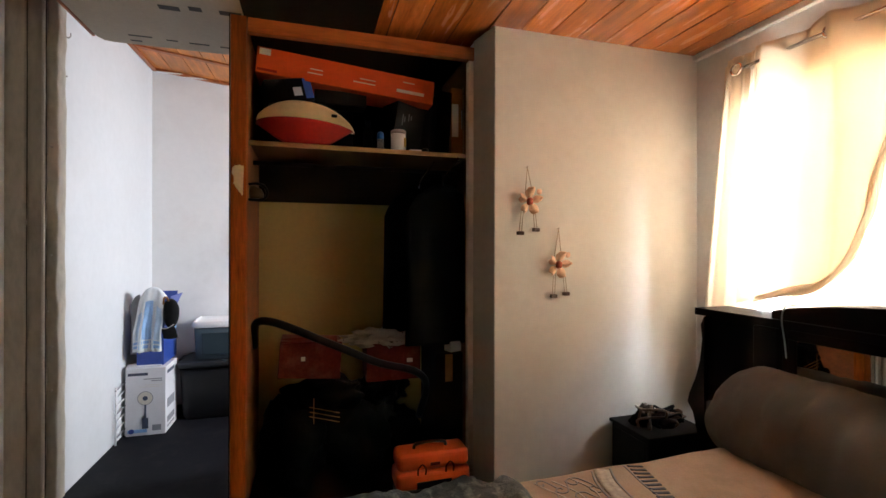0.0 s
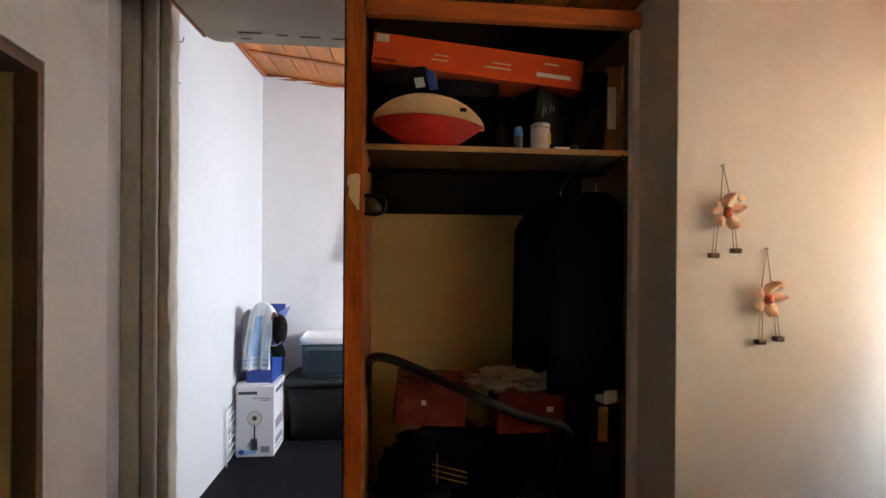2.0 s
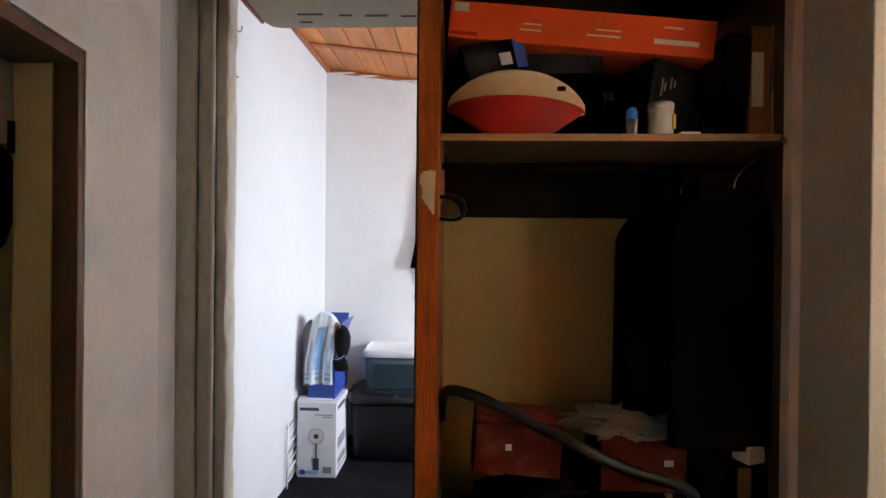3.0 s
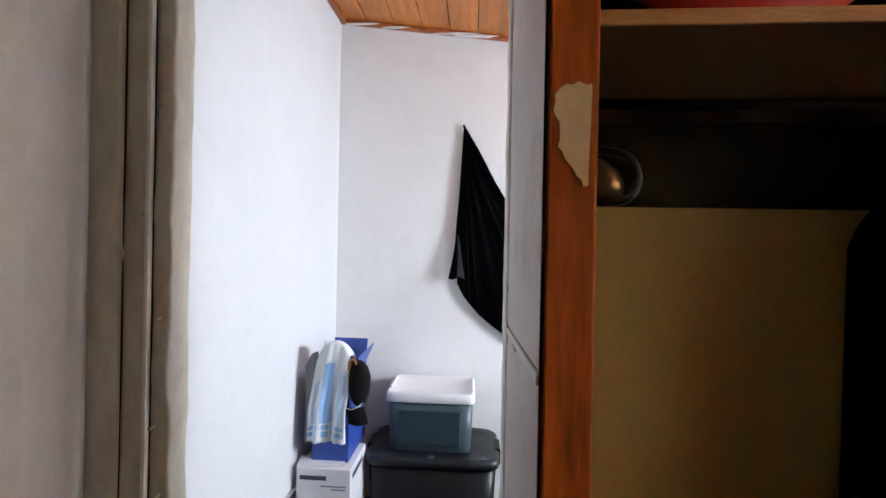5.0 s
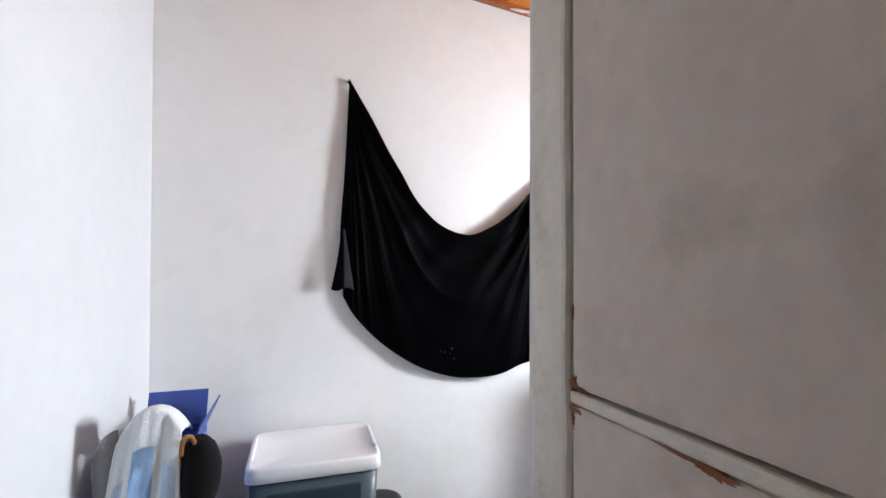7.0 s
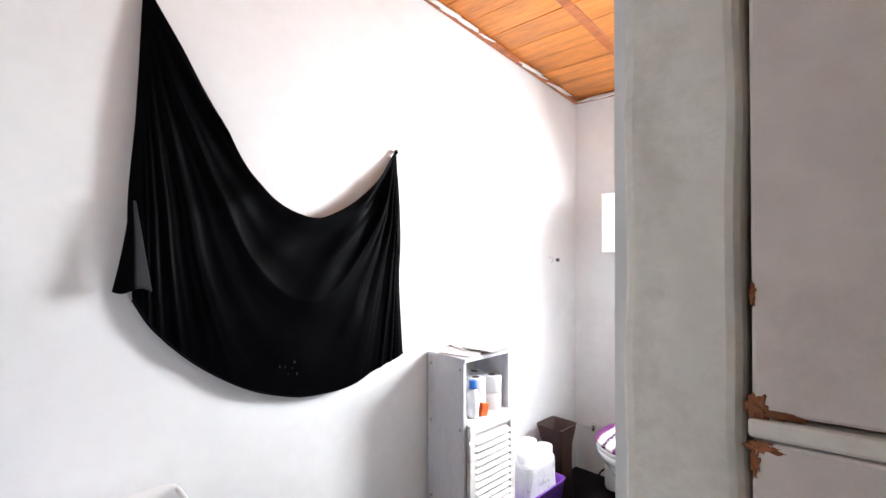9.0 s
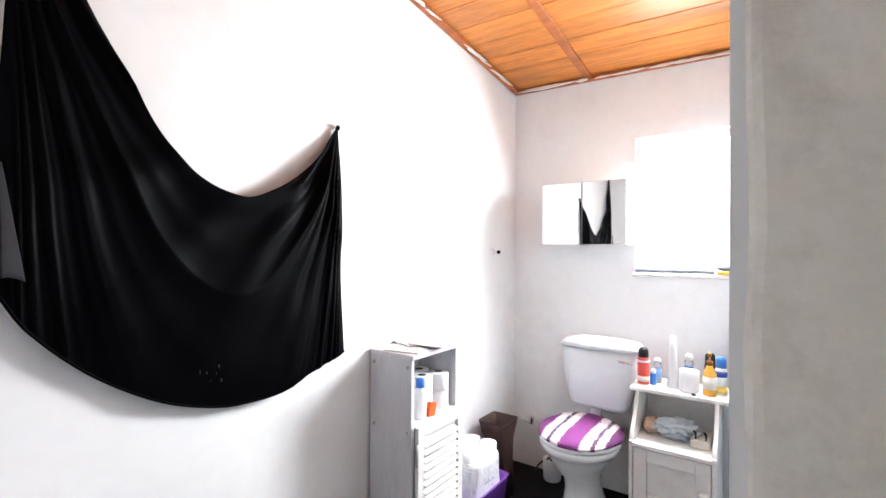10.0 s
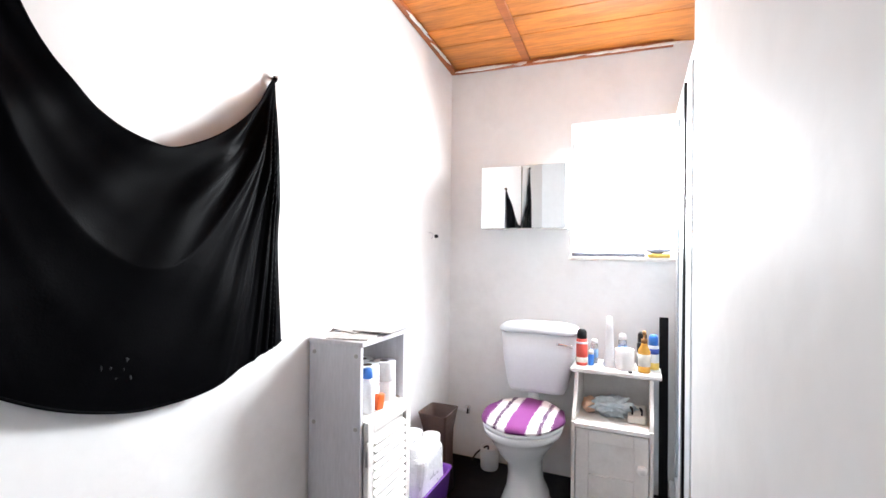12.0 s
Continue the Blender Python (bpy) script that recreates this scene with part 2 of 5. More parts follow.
COTTON = stripes("purple_striped_cover", "Y", [(3.12, (.1, .016, .09)), (3.175, (.8, .76, .76)), (3.205, (.08, .03, .08)), (3.225, (.8, .76, .76)), (3.265, (.19, .03, .17)),
                 (3.36, (.8, .76, .76)), (3.4, (.08, .03, .08)), (3.42, (.8, .76, .76)), (3.46, (.16, .025, .15)), (3.6, (0, 0, 0))], wobble=.02, scale=42)


def see_through(name, tint, rough=.02):
    m = bpy.data.materials.new(name)
    m.use_nodes = True
    nt = m.node_tree
    g, t, mix = (nt.nodes.new("ShaderNode" + k) for k in ("BsdfGlossy", "BsdfTransparent", "MixShader"))
    t.inputs[0].default_value, g.inputs["Roughness"].default_value, mix.inputs[0].default_value = (*tint, 1), rough, .07
    nt.links.new(t.outputs[0], mix.inputs[1]), nt.links.new(g.outputs[0], mix.inputs[2])
    nt.links.new(mix.outputs[0], nt.nodes["Material Output"].inputs[0])
    return m


def drape(name, col, through=.55):
    """Curtain cloth that lets daylight through."""
    m = surf(name, col, .9, .08, 6, .3, 150)
    nt = m.node_tree
    tr, mix = nt.nodes.new("ShaderNodeBsdfTranslucent"), nt.nodes.new("ShaderNodeMixShader")
    tr.inputs[0].default_value, mix.inputs[0].default_value = (*col, 1), through
    nt.links.new(nt.nodes["Principled BSDF"].outputs[0], mix.inputs[1]), nt.links.new(tr.outputs[0], mix.inputs[2])
    nt.links.new(mix.outputs[0], nt.nodes["Material Output"].inputs[0])
    return m


GLASS = see_through("window_glass", (.97, .98, .98))
SHOWERGLASS = see_through("shower_glass", (.93, .96, .98), .1)
CURTAIN = drape("peach_curtain_cloth", (.83, .735, .62), .6)
SKYGLOW = bpy.data.materials.new("bright_overcast_sky")
SKYGLOW.use_nodes = True
SKYGLOW.node_tree.nodes["Principled BSDF"].inputs["Emission Color"].default_value = (.95, .98, 1, 1)
SKYGLOW.node_tree.nodes["Principled BSDF"].inputs["Emission Strength"].default_value = 9


# ---- shapes ----
def bx(bm, x0, x1, y0, y1, z0, z1, bevel=0.0, seg=2):
    r = bmesh.ops.create_cube(bm, size=1)
    for v in r["verts"]:
        v.co = ((x0 + x1) / 2 + v.co.x * (x1 - x0), (y0 + y1) / 2 + v.co.y * (y1 - y0), (z0 + z1) / 2 + v.co.z * (z1 - z0))
    if bevel:
        bmesh.ops.bevel(bm, geom=list({e for v in r["verts"] for e in v.link_edges}), offset=bevel, segments=seg, affect="EDGES", profile=.5)
    return bm


def box(x0, x1, y0, y1, z0, z1, bevel=0.0, seg=2):
    return bx(bmesh.new(), x0, x1, y0, y1, z0, z1, bevel, seg)


def prism(corners, z0, z1):
    """A wall from its plan: corners in order, seen from above."""
    bm = bmesh.new()
    lo, hi = [bm.verts.new((x, y, z0)) for x, y in corners], [bm.verts.new((x, y, z1)) for x, y in corners]
    bm.faces.new(lo[::-1]), bm.faces.new(hi)
    for i in range(len(corners)):
        j = (i + 1) % len(corners)
        bm.faces.new((lo[i], lo[j], hi[j], hi[i]))
    bmesh.ops.recalc_face_normals(bm, faces=bm.faces)
    return bm


def loft(bm, sections, seg=28, caps=True):
    """Rings (cx, cy, z, rx, ry, squareness) joined from bottom to top."""
    rings = []
    for cx, cy, z, rx, ry, sq in sections:
        ring = []
        for i in range(seg):
            a = 2 * math.pi * i / seg
            c, s = math.cos(a), math.sin(a)
            ring.append(bm.verts.new((cx + rx * math.copysign(abs(c) ** sq, c), cy + ry * math.copysign(abs(s) ** sq, s), z)))
        rings.append(ring)
    for a, b in zip(rings, rings[1:]):
        for i in range(seg):
            bm.faces.new((a[i], a[(i + 1) % seg], b[(i + 1) % seg], b[i])).smooth = True
    if caps:
        bm.faces.new(rings[0][::-1]), bm.faces.new(rings[-1])
    return bm


def turned(x, y, z, profile, seg=20):
    """A round thing from (height, radius) pairs."""
    return loft(bmesh.new(), [(x, y, z + h, max(r, 1e-4), max(r, 1e-4), 1) for h, r in profile], seg)


def tube(bm, pts, r, seg=8):
    pts = [Vector(p) for p in pts]
    rings = []
    for i, p in enumerate(pts):
        d = (pts[min(i + 1, len(pts) - 1)] - pts[max(i - 1, 0)]).normalized()
        u = d.orthogonal().normalized() if i == 0 else (rings[-1][1] - d * rings[-1][1].dot(d)).normalized()
        v = d.cross(u)
        rings.append(([bm.verts.new(p + (u * math.cos(2 * math.pi * k / seg) + v * math.sin(2 * math.pi * k / seg)) * r) for k in range(seg)], u))
    for (a, _), (b, _) in zip(rings, rings[1:]):
        for k in range(seg):
            bm.faces.new((a[k], a[(k + 1) % seg], b[(k + 1) % seg], b[k])).smooth = True
    bm.faces.new(rings[0][0][::-1]), bm.faces.new(rings[-1][0])
    return bm


def spline(pts, n=8):
    """Points along a smooth line through pts."""
    P = [Vector(p) for p in pts]
    P = [2 * P[0] - P[1]] + P + [2 * P[-1] - P[-2]]
    out = []
    for a, b, c, d in zip(P, P[1:], P[2:], P[3:]):
        for k in range(n):
            t = k / n
            out.append(.5 * (2 * b + (c - a) * t + (2 * a - 5 * b + 4 * c - d) * t * t + (3 * b - a - 3 * c + d) * t ** 3))
    return out + [P[-2]]


def along(pts, u):
    """The point at part u of the way along a polyline of equal steps."""
    k = u * (len(pts) - 1)
    i = min(int(k), len(pts) - 2)
    return pts[i].lerp(pts[i + 1], k - i)


def sheet(bm, f, nu, nv):
    """A cloth: f(u, v) gives its points."""
    g = [[bm.verts.new(f(i / nu, j / nv)) for j in range(nv + 1)] for i in range(nu + 1)]
    for i in range(nu):
        for j in range(nv):
            bm.faces.new((g[i][j], g[i + 1][j], g[i + 1][j + 1], g[i][j + 1])).smooth = True
    return bm


def lump(bm, c, r, amp=.25, freq=3.0, seed=0, sub=3):
    """A crumpled soft lump."""
    for v in bmesh.ops.create_icosphere(bm, subdivisions=sub, radius=1)["verts"]:
        n = v.co.normalized()
        k = 1 + amp * noise.fractal(n * freq + Vector((seed * 7.3, seed, 0)), 1, 2, 3)
        v.co = Vector((c[0] + n.x * r[0] * k, c[1] + n.y * r[1] * k, c[2] + n.z * r[2] * k))
        for f in v.link_faces:
            f.smooth = True
    return bm


def roughen(bm, amp, freq, cuts=0, axis=2):
    """Uneven old surfaces: cuts the mesh up along an axis and pushes its points about."""
    if cuts:
        lo, hi = min(v.co[axis] for v in bm.verts), max(v.co[axis] for v in bm.verts)
        n = Vector([1.0 if i == axis else 0.0 for i in range(3)])
        for k in range(1, cuts):
            bmesh.ops.bisect_plane(bm, geom=bm.verts[:] + bm.edges[:] + bm.faces[:], plane_co=n * (lo + (hi - lo) * k / cuts), plane_no=n)
    for v in bm.verts:
        d = noise.noise_vector(v.co * freq)
        v.co += Vector((d.x, d.y, 0)) * amp
    return bm


# ---- objects ----
def finish(name, bm, material, place=Vector()):
    me = bpy.data.meshes.new(name)
    bmesh.ops.translate(bm, verts=bm.verts, vec=-place)
    bm.to_mesh(me)
    bm.free()
    me.materials.append(material)
    return new(name, me)


def set_piece(name, bm, material, label="", kind="structure", category=""):
    return tagged(finish(name, bm, material), label or name.replace("_", " "), category or name.split("_")[0], kind=kind)


ORIGIN = {}


def thing(name, label, category, base, group=""):
    ob = new(name)
    ob.location = base
    ORIGIN[ob.name] = Vector(base)
    return tagged(ob, label, category, group)


def part(name, bm, material, parent, label="", thick=0.0):
    place = ORIGIN[parent.name]
    ob = finish(name, bm, material, place)
    ob.parent = parent
    ORIGIN[ob.name] = place
    if thick:
        mod = ob.modifiers.new("thickness", "SOLIDIFY")
        mod.thickness, mod.offset = thick, 0
    return tagged(ob, label) if label else ob


def simple(name, bm, material, label, category, group="", thick=0.0):
    """A thing of one piece."""
    ob = tagged(finish(name, bm, material), label, category, group)
    if thick:
        mod = ob.modifiers.new("thickness", "SOLIDIFY")
        mod.thickness, mod.offset = thick, 0
    return ob


# ---- structure ----
BACKDROPS = ((2.9, 1.2, 4.6, .2, 3.2), (3.2, -1.2, 2.2, -.2, 3.4))
def bath_ceiling(x, y):
    return 2.511 - .1187 * x + .025 * (y - 3.87)


BED_CEILING = 2.285
set_piece("floor", box(-2.5, 2.3, -2.5, 4.1, -.12, 0), FLOOR, "black worn floor covering through both rooms")
set_piece("wall_back", box(-1.35, 2.2, 3.87, 4.02, 0, 2.85), PLASTER, "white painted uneven plaster wall behind the cloth")
set_piece("wall_bathroom_left", box(-1.3, -1.1, 2.53, 3.87, 0, 2.85), PLASTER_DIMMED, "white painted plaster wall of the bathroom, darkened against window light")
set_piece("wall_passage_left", prism([(-1.187, 1.882), (-1.19, 2.2), (-1.29, 2.46), (-1.42, 2.46), (-1.4, 1.882)], 0, 2.85), GREYWALL, "greyish white wall between two doorways")
set_piece("wall_partition", prism([(-.257, 2.6195), (.95, 2.675), (.95, 2.56), (-.257, 2.57)], 0, 2.85), GLOSSY, "glossy white partition wall behind the wardrobe")
set_piece("wall_flowers", prism([(.917, 1.82), (2.1, 1.82), (2.1, 1.95), (1.0, 1.95), (1.0, 2.558), (.878, 2.558), (.878, 2.0)], 0, 2.5), CREAM,
          "cream plaster wall with two hanging flowers")
# Thin skin puts the grey shade of this wall's side into colour.
set_piece("wall_return", prism([(.913, 1.8195), (.873, 2.0), (.8775, 2.0), (.9165, 1.8215)], 0, 2.284), RETURNSHADE, "shaded side of the flower wall, greyed by a thin skin")
# toilet wall with its window opening
wall = box(1.903, 2.1, 2.558, 2.62, 0, 2.85)
bx(wall, 1.903, 2.1, 3.165, 3.87, 0, 2.85), bx(wall, 1.903, 2.1, 2.62, 3.165, 0, 1.185), bx(wall, 1.903, 2.1, 2.62, 3.165, 1.9, 2.85)
set_piece("wall_window_bathroom", wall, PLASTER, "white plaster wall with the small bathroom window")
# bedroom window wall
wall = box(2.1, 2.26, 1.6, 1.95, 0, 2.5)
bx(wall, 2.1, 2.26, -2.4, .1, 0, 2.5), bx(wall, 2.1, 2.26, .1, 1.6, 0, .95), bx(wall, 2.1, 2.26, .1, 1.6, 1.95, 2.5)
set_piece("wall_window_bedroom", wall, GREYWALL, "grey plaster wall with the curtained bedroom window")
set_piece("wall_bedroom_back", box(-1.25, 2.26, -2.5, -2.4, 0, 2.5), GREYWALL, "plain cream bedroom wall")
# bedroom side wall with the second doorway
set_piece("wall_side_bedroom", box(-1.25, -1.04, -2.4, 1.0, 0, 2.5), GREYWALL, "greyish white bedroom side wall")
set_piece("wall_over_doorway", prism([(-1.185, 1.88), (-1.4, 1.88), (-1.25, 1.0), (-1.037, 1.0)], 1.912, 2.5), GREYWALL, "greyish white panel above the side doorway")
set_piece("wall_side_room", box(-2.4, -1.4, 1.93, 2.05, 0, 2.5), OLIVE, "dim olive plaster wall beyond the side doorway")
set_piece("wall_side_room_end", box(-2.5, -2.4, .6, 2.05, 0, 2.5), OLIVE, "dim olive plaster end wall")
set_piece("wall_side_room_near", box(-2.4, -1.25, .6, .7, 0, 2.5), OLIVE, "dim olive plaster wall")
set_piece("ceiling_side_room", box(-2.4, -1.25, .7, 1.93, 2.3, 2.4), OLIVE, "dim plain ceiling")
# lintel between the two ceilings
set_piece("lintel", box(-1.285, 1.9, 2.46, 2.53, 2.46, 2.85), GREYWALL, "painted lintel over the opening")
# shower cubicle walls
shell = box(1.0, 1.9, 1.955, 1.98, 0, 2.4)
bx(shell, 1.0, 1.02, 1.98, 2.55, 0, 2.4), bx(shell, 1.88, 1.9, 1.98, 2.55, 0, 2.4)
set_piece("wall_shower", shell, TILE, "pale smooth shower walls")


def planks(x0, x1, y0, y1, width, height, thick=.02):
    bm, x = bmesh.new(), x0
    while x < x1 - .01:
        w = min(width, x1 - x)
        r = bmesh.ops.create_cube(bm, size=1)["verts"]
        sag = random.uniform(0, .0025)
        for v in r:
            v.co = (x + w / 2 + v.co.x * (w - .0035), (y0 + y1) / 2 + v.co.y * (y1 - y0), v.co.z)
            v.co.z = height(v.co.x, v.co.y) - sag + (v.co.z + .5) * thick
        x += width
    bmesh.ops.bevel(bm, geom=bm.edges[:], offset=.0016, segments=1, affect="EDGES")
    return bm


def above(h, dz):
    return lambda x, y: h(x, y) + dz


set_piece("ceiling_bedroom", planks(-1.536, 2.1, -2.4, 2.46, .152, lambda x, y: BED_CEILING if x > -.93 else 2.462), PINE_BED, "varnished pine board ceiling with dark knots")
set_piece("ceiling_bathroom", planks(-1.1, 1.92, 2.53, 3.87, .152, bath_ceiling), PINE_BATH, "orange varnished pine board ceiling with dark knots")
set_piece("trim_ceiling_step", box(-.945, -.93, -2.4, 2.459, BED_CEILING - .012, 2.462, .003), TRIM, "stained board where the ceiling steps up", category="trim")
# Unseen covers, added to close the gaps above the planks.
for nm, x0, x1, y0, y1, h in (("ceiling_cover_bedroom", -1.46, 2.26, -2.5, 2.46, above(lambda x, y: 2.462, .03)), ("ceiling_cover_bathroom", -1.3, 2.1, 1.9, 4.02, above(bath_ceiling, .03))):
    bm = box(x0, x1, y0, y1, 0, .05)
    for v in bm.verts:
        v.co.z += h(v.co.x, v.co.y)
    set_piece(nm, bm, DARKBOARD, "unseen boarding added to close the ceiling from above")


def ceiling_strip(name, x0, x1, y0, y1, dz, label, mat=None):
    bm = box(x0, x1, y0, y1, -dz, 0, .004)
    for v in bm.verts:
        v.co.z += bath_ceiling(v.co.x, v.co.y) - .001
    return set_piece(name, bm, mat or TRIM, label, category="trim")


ceiling_strip("trim_batten", -1.06, 1.88, 3.385, 3.43, .012, "flat stained batten across the ceiling boards")
ceiling_strip("trim_back", -1.1, 1.9, 3.835, 3.868, .022, "stained trim between wall and ceiling, smeared with paint")
ceiling_strip("trim_window", 1.868, 1.902, 2.68, 3.835, .022, "stained trim between wall and ceiling, smeared with paint")
ceiling_strip("trim_left", -1.098, -1.066, 2.53, 3.835, .022, "stained trim between wall and ceiling, smeared with paint")
# old white paint smeared along the trims
smear = bmesh.new()
for k in range(46):
    long = random.uniform(.02, .13)
    if k % 3 != 2:
        x, y = random.uniform(-1.05, 1.85), 3.833
        r = (long, .004, random.uniform(.004, .009))
    else:
        x, y = 1.866, random.uniform(2.7, 3.8)
        r = (.004, long, random.uniform(.005, .01))
    lump(smear, (x, y, bath_ceiling(x, y) - .022), r, .5, 2.5, k, 2)
set_piece("trim_paint_smears", smear, SPLASH, "white paint smears along the ceiling trim", kind="stuff", category="paint")
set_piece("trim_cornice_bedroom", box(2.07, 2.099, -2.3, 1.82, BED_CEILING - .035, BED_CEILING - .001, .006), WHITEPAINT, "narrow white cornice strip above the curtains")

# old door frame at the opening to the bathroom
frame_parts = thing("door_frame_1", "old beige painted wooden door frame, chipped and dented", "door frame", (-1.19, 2.47, 0))
frame_parts["kind"] = "structure"
part("casing", roughen(box(-1.288, -1.206, 2.443, 2.525, 0, 2.459, .006), .003, 3, 14), OLDFRAME, frame_parts)
part("stop", roughen(box(-1.205, -1.146, 2.462, 2.525, 0, 2.459, .004), .002, 3, 14), OLDFRAME, frame_parts)
part("bead", roughen(box(-1.146, -1.134, 2.452, 2.525, 0, 2.459, .003), .0015, 4, 14), JAMB, frame_parts)
part("lining", roughen(box(-1.133, -1.086, 2.468, 2.545, 0, 2.459, .006), .008, 9, 46), OLDFRAME, frame_parts, "chipped inner lining")
# Dark strips put where the gaps between the boards are shaded.
for x, y in ((-1.2055, 2.456), (-1.1335, 2.464)):
    part("groove", roughen(box(x - .001, x + .001, y + .001, y + .006, 0, 2.459, .0005), .002, 4, 20), DARKBOARD, frame_parts, "dark strip for the shade between the boards")
part("joint_crack", roughen(box(-1.294, -1.2885, 2.436, 2.444, 0, 2.459, .001), .002, 4, 20), DARKBOARD, frame_parts, "dark crack between frame and wall")
nails = [(-1.112, 1.72), (-1.155, 1.452), (-1.112, 1.2), (-1.125, .93), (-1.11, .76), (-1.11, .55)]
for x, z in nails:
    part("nail", tube(bmesh.new(), [(x, 2.49, z), (x + .003, 2.449, z)], .0045, 8), SCREW, frame_parts)

# rounded jamb on the wardrobe side
jamb = bmesh.new()
bx(jamb, -.262, -.2, 2.514, 2.612, 0, 2.85, .012, 3)
bmesh.ops.subdivide_edges(jamb, edges=[e for e in jamb.edges if abs(e.verts[0].co.y - e.verts[1].co.y) > .05], cuts=5)
roughen(jamb, .004, 12, 70)
set_piece("door_jamb", jamb, JAMB, "door jamb under thick lumpy old paint", category="jamb")

# bathroom window
win = thing("window_1", "small white framed window with bright frosted glass", "window", (1.98, 2.89, 1.185))
win["kind"] = "structure"
fr = box(1.95, 1.99, 2.62, 2.655, 1.185, 1.9, .004)
bx(fr, 1.95, 1.99, 3.13, 3.165, 1.185, 1.9, .004), bx(fr, 1.95, 1.99, 2.655, 3.13, 1.865, 1.9, .004), bx(fr, 1.95, 1.99, 2.655, 3.13, 1.185, 1.21, .004)
part("window_frame", fr, WHITEPAINT, win)
pane = part("pane", box(1.968, 1.973, 2.655, 3.13, 1.21, 1.865), GLASS, win)
pane.visible_shadow = False
part("window_sill", box(1.885, 1.95, 2.6, 3.175, 1.165, 1.186, .006), WHITEPAINT, win)
win = thing("window_2", "bedroom window behind peach curtains, bright with daylight", "window", (2.18, .85, .95))
win["kind"] = "structure"
fr = box(2.15, 2.19, .1, .15, .95, 1.95, .004)
bx(fr, 2.15, 2.19, 1.55, 1.6, .95, 1.95, .004), bx(fr, 2.15, 2.19, .15, 1.55, 1.9, 1.95, .004), bx(fr, 2.15, 2.19, .15, 1.55, .95, 1.0, .004), bx(fr, 2.15, 2.19, .83, .87, 1.0, 1.9, .004)
part("window_frame", fr, WHITEPAINT, win)
for y in (.15, .87):
    pane = part("pane", box(2.168, 2.173, y, y + .68, 1.0, 1.9), GLASS, win)
    pane.visible_shadow = False

for x, y0, y1, z0, z1 in BACKDROPS:
    set_piece("backdrop", box(x, x + .02, y0, y1, z0, z1), SKYGLOW, "bright white sky outside the window")

# side doorway
sd = thing("door_frame_2", "dark brown wooden frame of the side doorway", "door frame", (-1.28, 1.7, 0))
sd["kind"] = "structure"
part("jamb", roughen(box(-1.262, -1.19, 1.86, 1.881, 0, 1.91, .003), .001, 4, 10), BROWNDOOR, sd)
part("lining", roughen(box(-1.385, -1.27, 1.866, 1.881, 0, 1.91, .003), .001, 4, 10), OLIVE, sd, "olive painted lining")
head = prism([(-1.19, 1.86), (-1.385, 1.86), (-1.245, 1.0), (-1.045, 1.0)], 1.872, 1.911)
part("head", head, BROWNDOOR, sd)
for z in (.35, 1.62):
    part("hinge", box(-1.392, -1.378, 1.855, 1.867, z, z + .09, .002), BLACKPLASTIC, sd)

# ---- wardrobe and what is stored in it ----
wr = thing("wardrobe", "tall open wardrobe of stained wood, crammed and dark inside", "wardrobe", (.3, 2.25, 0))
post = part("post", roughen(box(-.2505, -.187, 1.985, 2.05, 0, 2.25, .004), .001, 4, 10), FRAMEWOOD, wr, "orange-brown stained front post")
patch = bmesh.new()
top = [(-.243, 1.572), (-.235, 1.588), (-.212, 1.597), (-.194, 1.592)]
low = [(-.243, 1.565), (-.236, 1.538), (-.234, 1.507), (-.217, 1.484), (-.206, 1.469), (-.197, 1.468)]
torn = random.Random(6)
rim = [along(spline([(x, 1.982, z) for x, z in top], 6), k / 11) for k in range(12)] + [along(spline([(x, 1.982, z) for x, z in low], 6), 1 - k / 15) for k in range(16)]
rim = [p + Vector((torn.uniform(-.003, .002), 0, torn.uniform(-.005, .004))) for p in rim]
front = patch.faces.new([patch.verts.new((min(-.1965, max(-.2475, p.x)), p.y, p.z)) for p in rim])
skirt = bmesh.ops.extrude_face_region(patch, geom=[front])
bmesh.ops.translate(patch, verts=[g for g in skirt["geom"] if isinstance(g, bmesh.types.BMVert)], vec=(0, .006, 0))
bmesh.ops.recalc_face_normals(patch, faces=patch.faces)
part("patch", patch, PUTTY, post, "pale filler patch with torn edges")
# Dark strip along the line between side board and post.
part("edge_gap", box(-.2555, -.2515, 1.986, 1.9895, 0, 2.25), DARKBOARD, wr, "dark strip beside the post")
part("top_rail", box(-.183, .876, 1.992, 2.03, 2.185, 2.25, .004), RAILWOOD, wr)
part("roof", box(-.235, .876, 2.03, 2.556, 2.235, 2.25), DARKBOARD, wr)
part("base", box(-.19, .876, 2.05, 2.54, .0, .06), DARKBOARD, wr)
part("back_panel", box(-.19, .876, 2.543, 2.556, .06, 1.494), TAN, wr, "plain tan hardboard back")
# Dark upper back mimics the shadow that the shelf casts.
part("back_board", box(-.19, .876, 2.531, 2.556, 1.495, 2.234), DARKBOARD, wr, "upper back, darkened for the shelf's shadow")
part("shelf", roughen(box(-.178, .862, 2.05, 2.53, 1.7, 1.722, .003), .001, 3), SHELFWOOD, wr)
# Lighter lip carries the light on the shelf's front in its colour.
part("shelf_edge", roughen(box(-.185, .846, 2.044, 2.0498, 1.699, 1.7215, .002), .001, 5, 14, 0), SHELFEDGE, wr, "front edge of the shelf, painted lighter as lit")
part("side_panel", box(.862, .876, 2.04, 2.542, .06, 2.234), SHELFWOOD, wr)
part("edge_strip", roughen(box(.846, .877, 2.0, 2.04, .0, 2.184, .004), .002, 3, 10), WHITEPAINT, wr, "white painted edge strip")
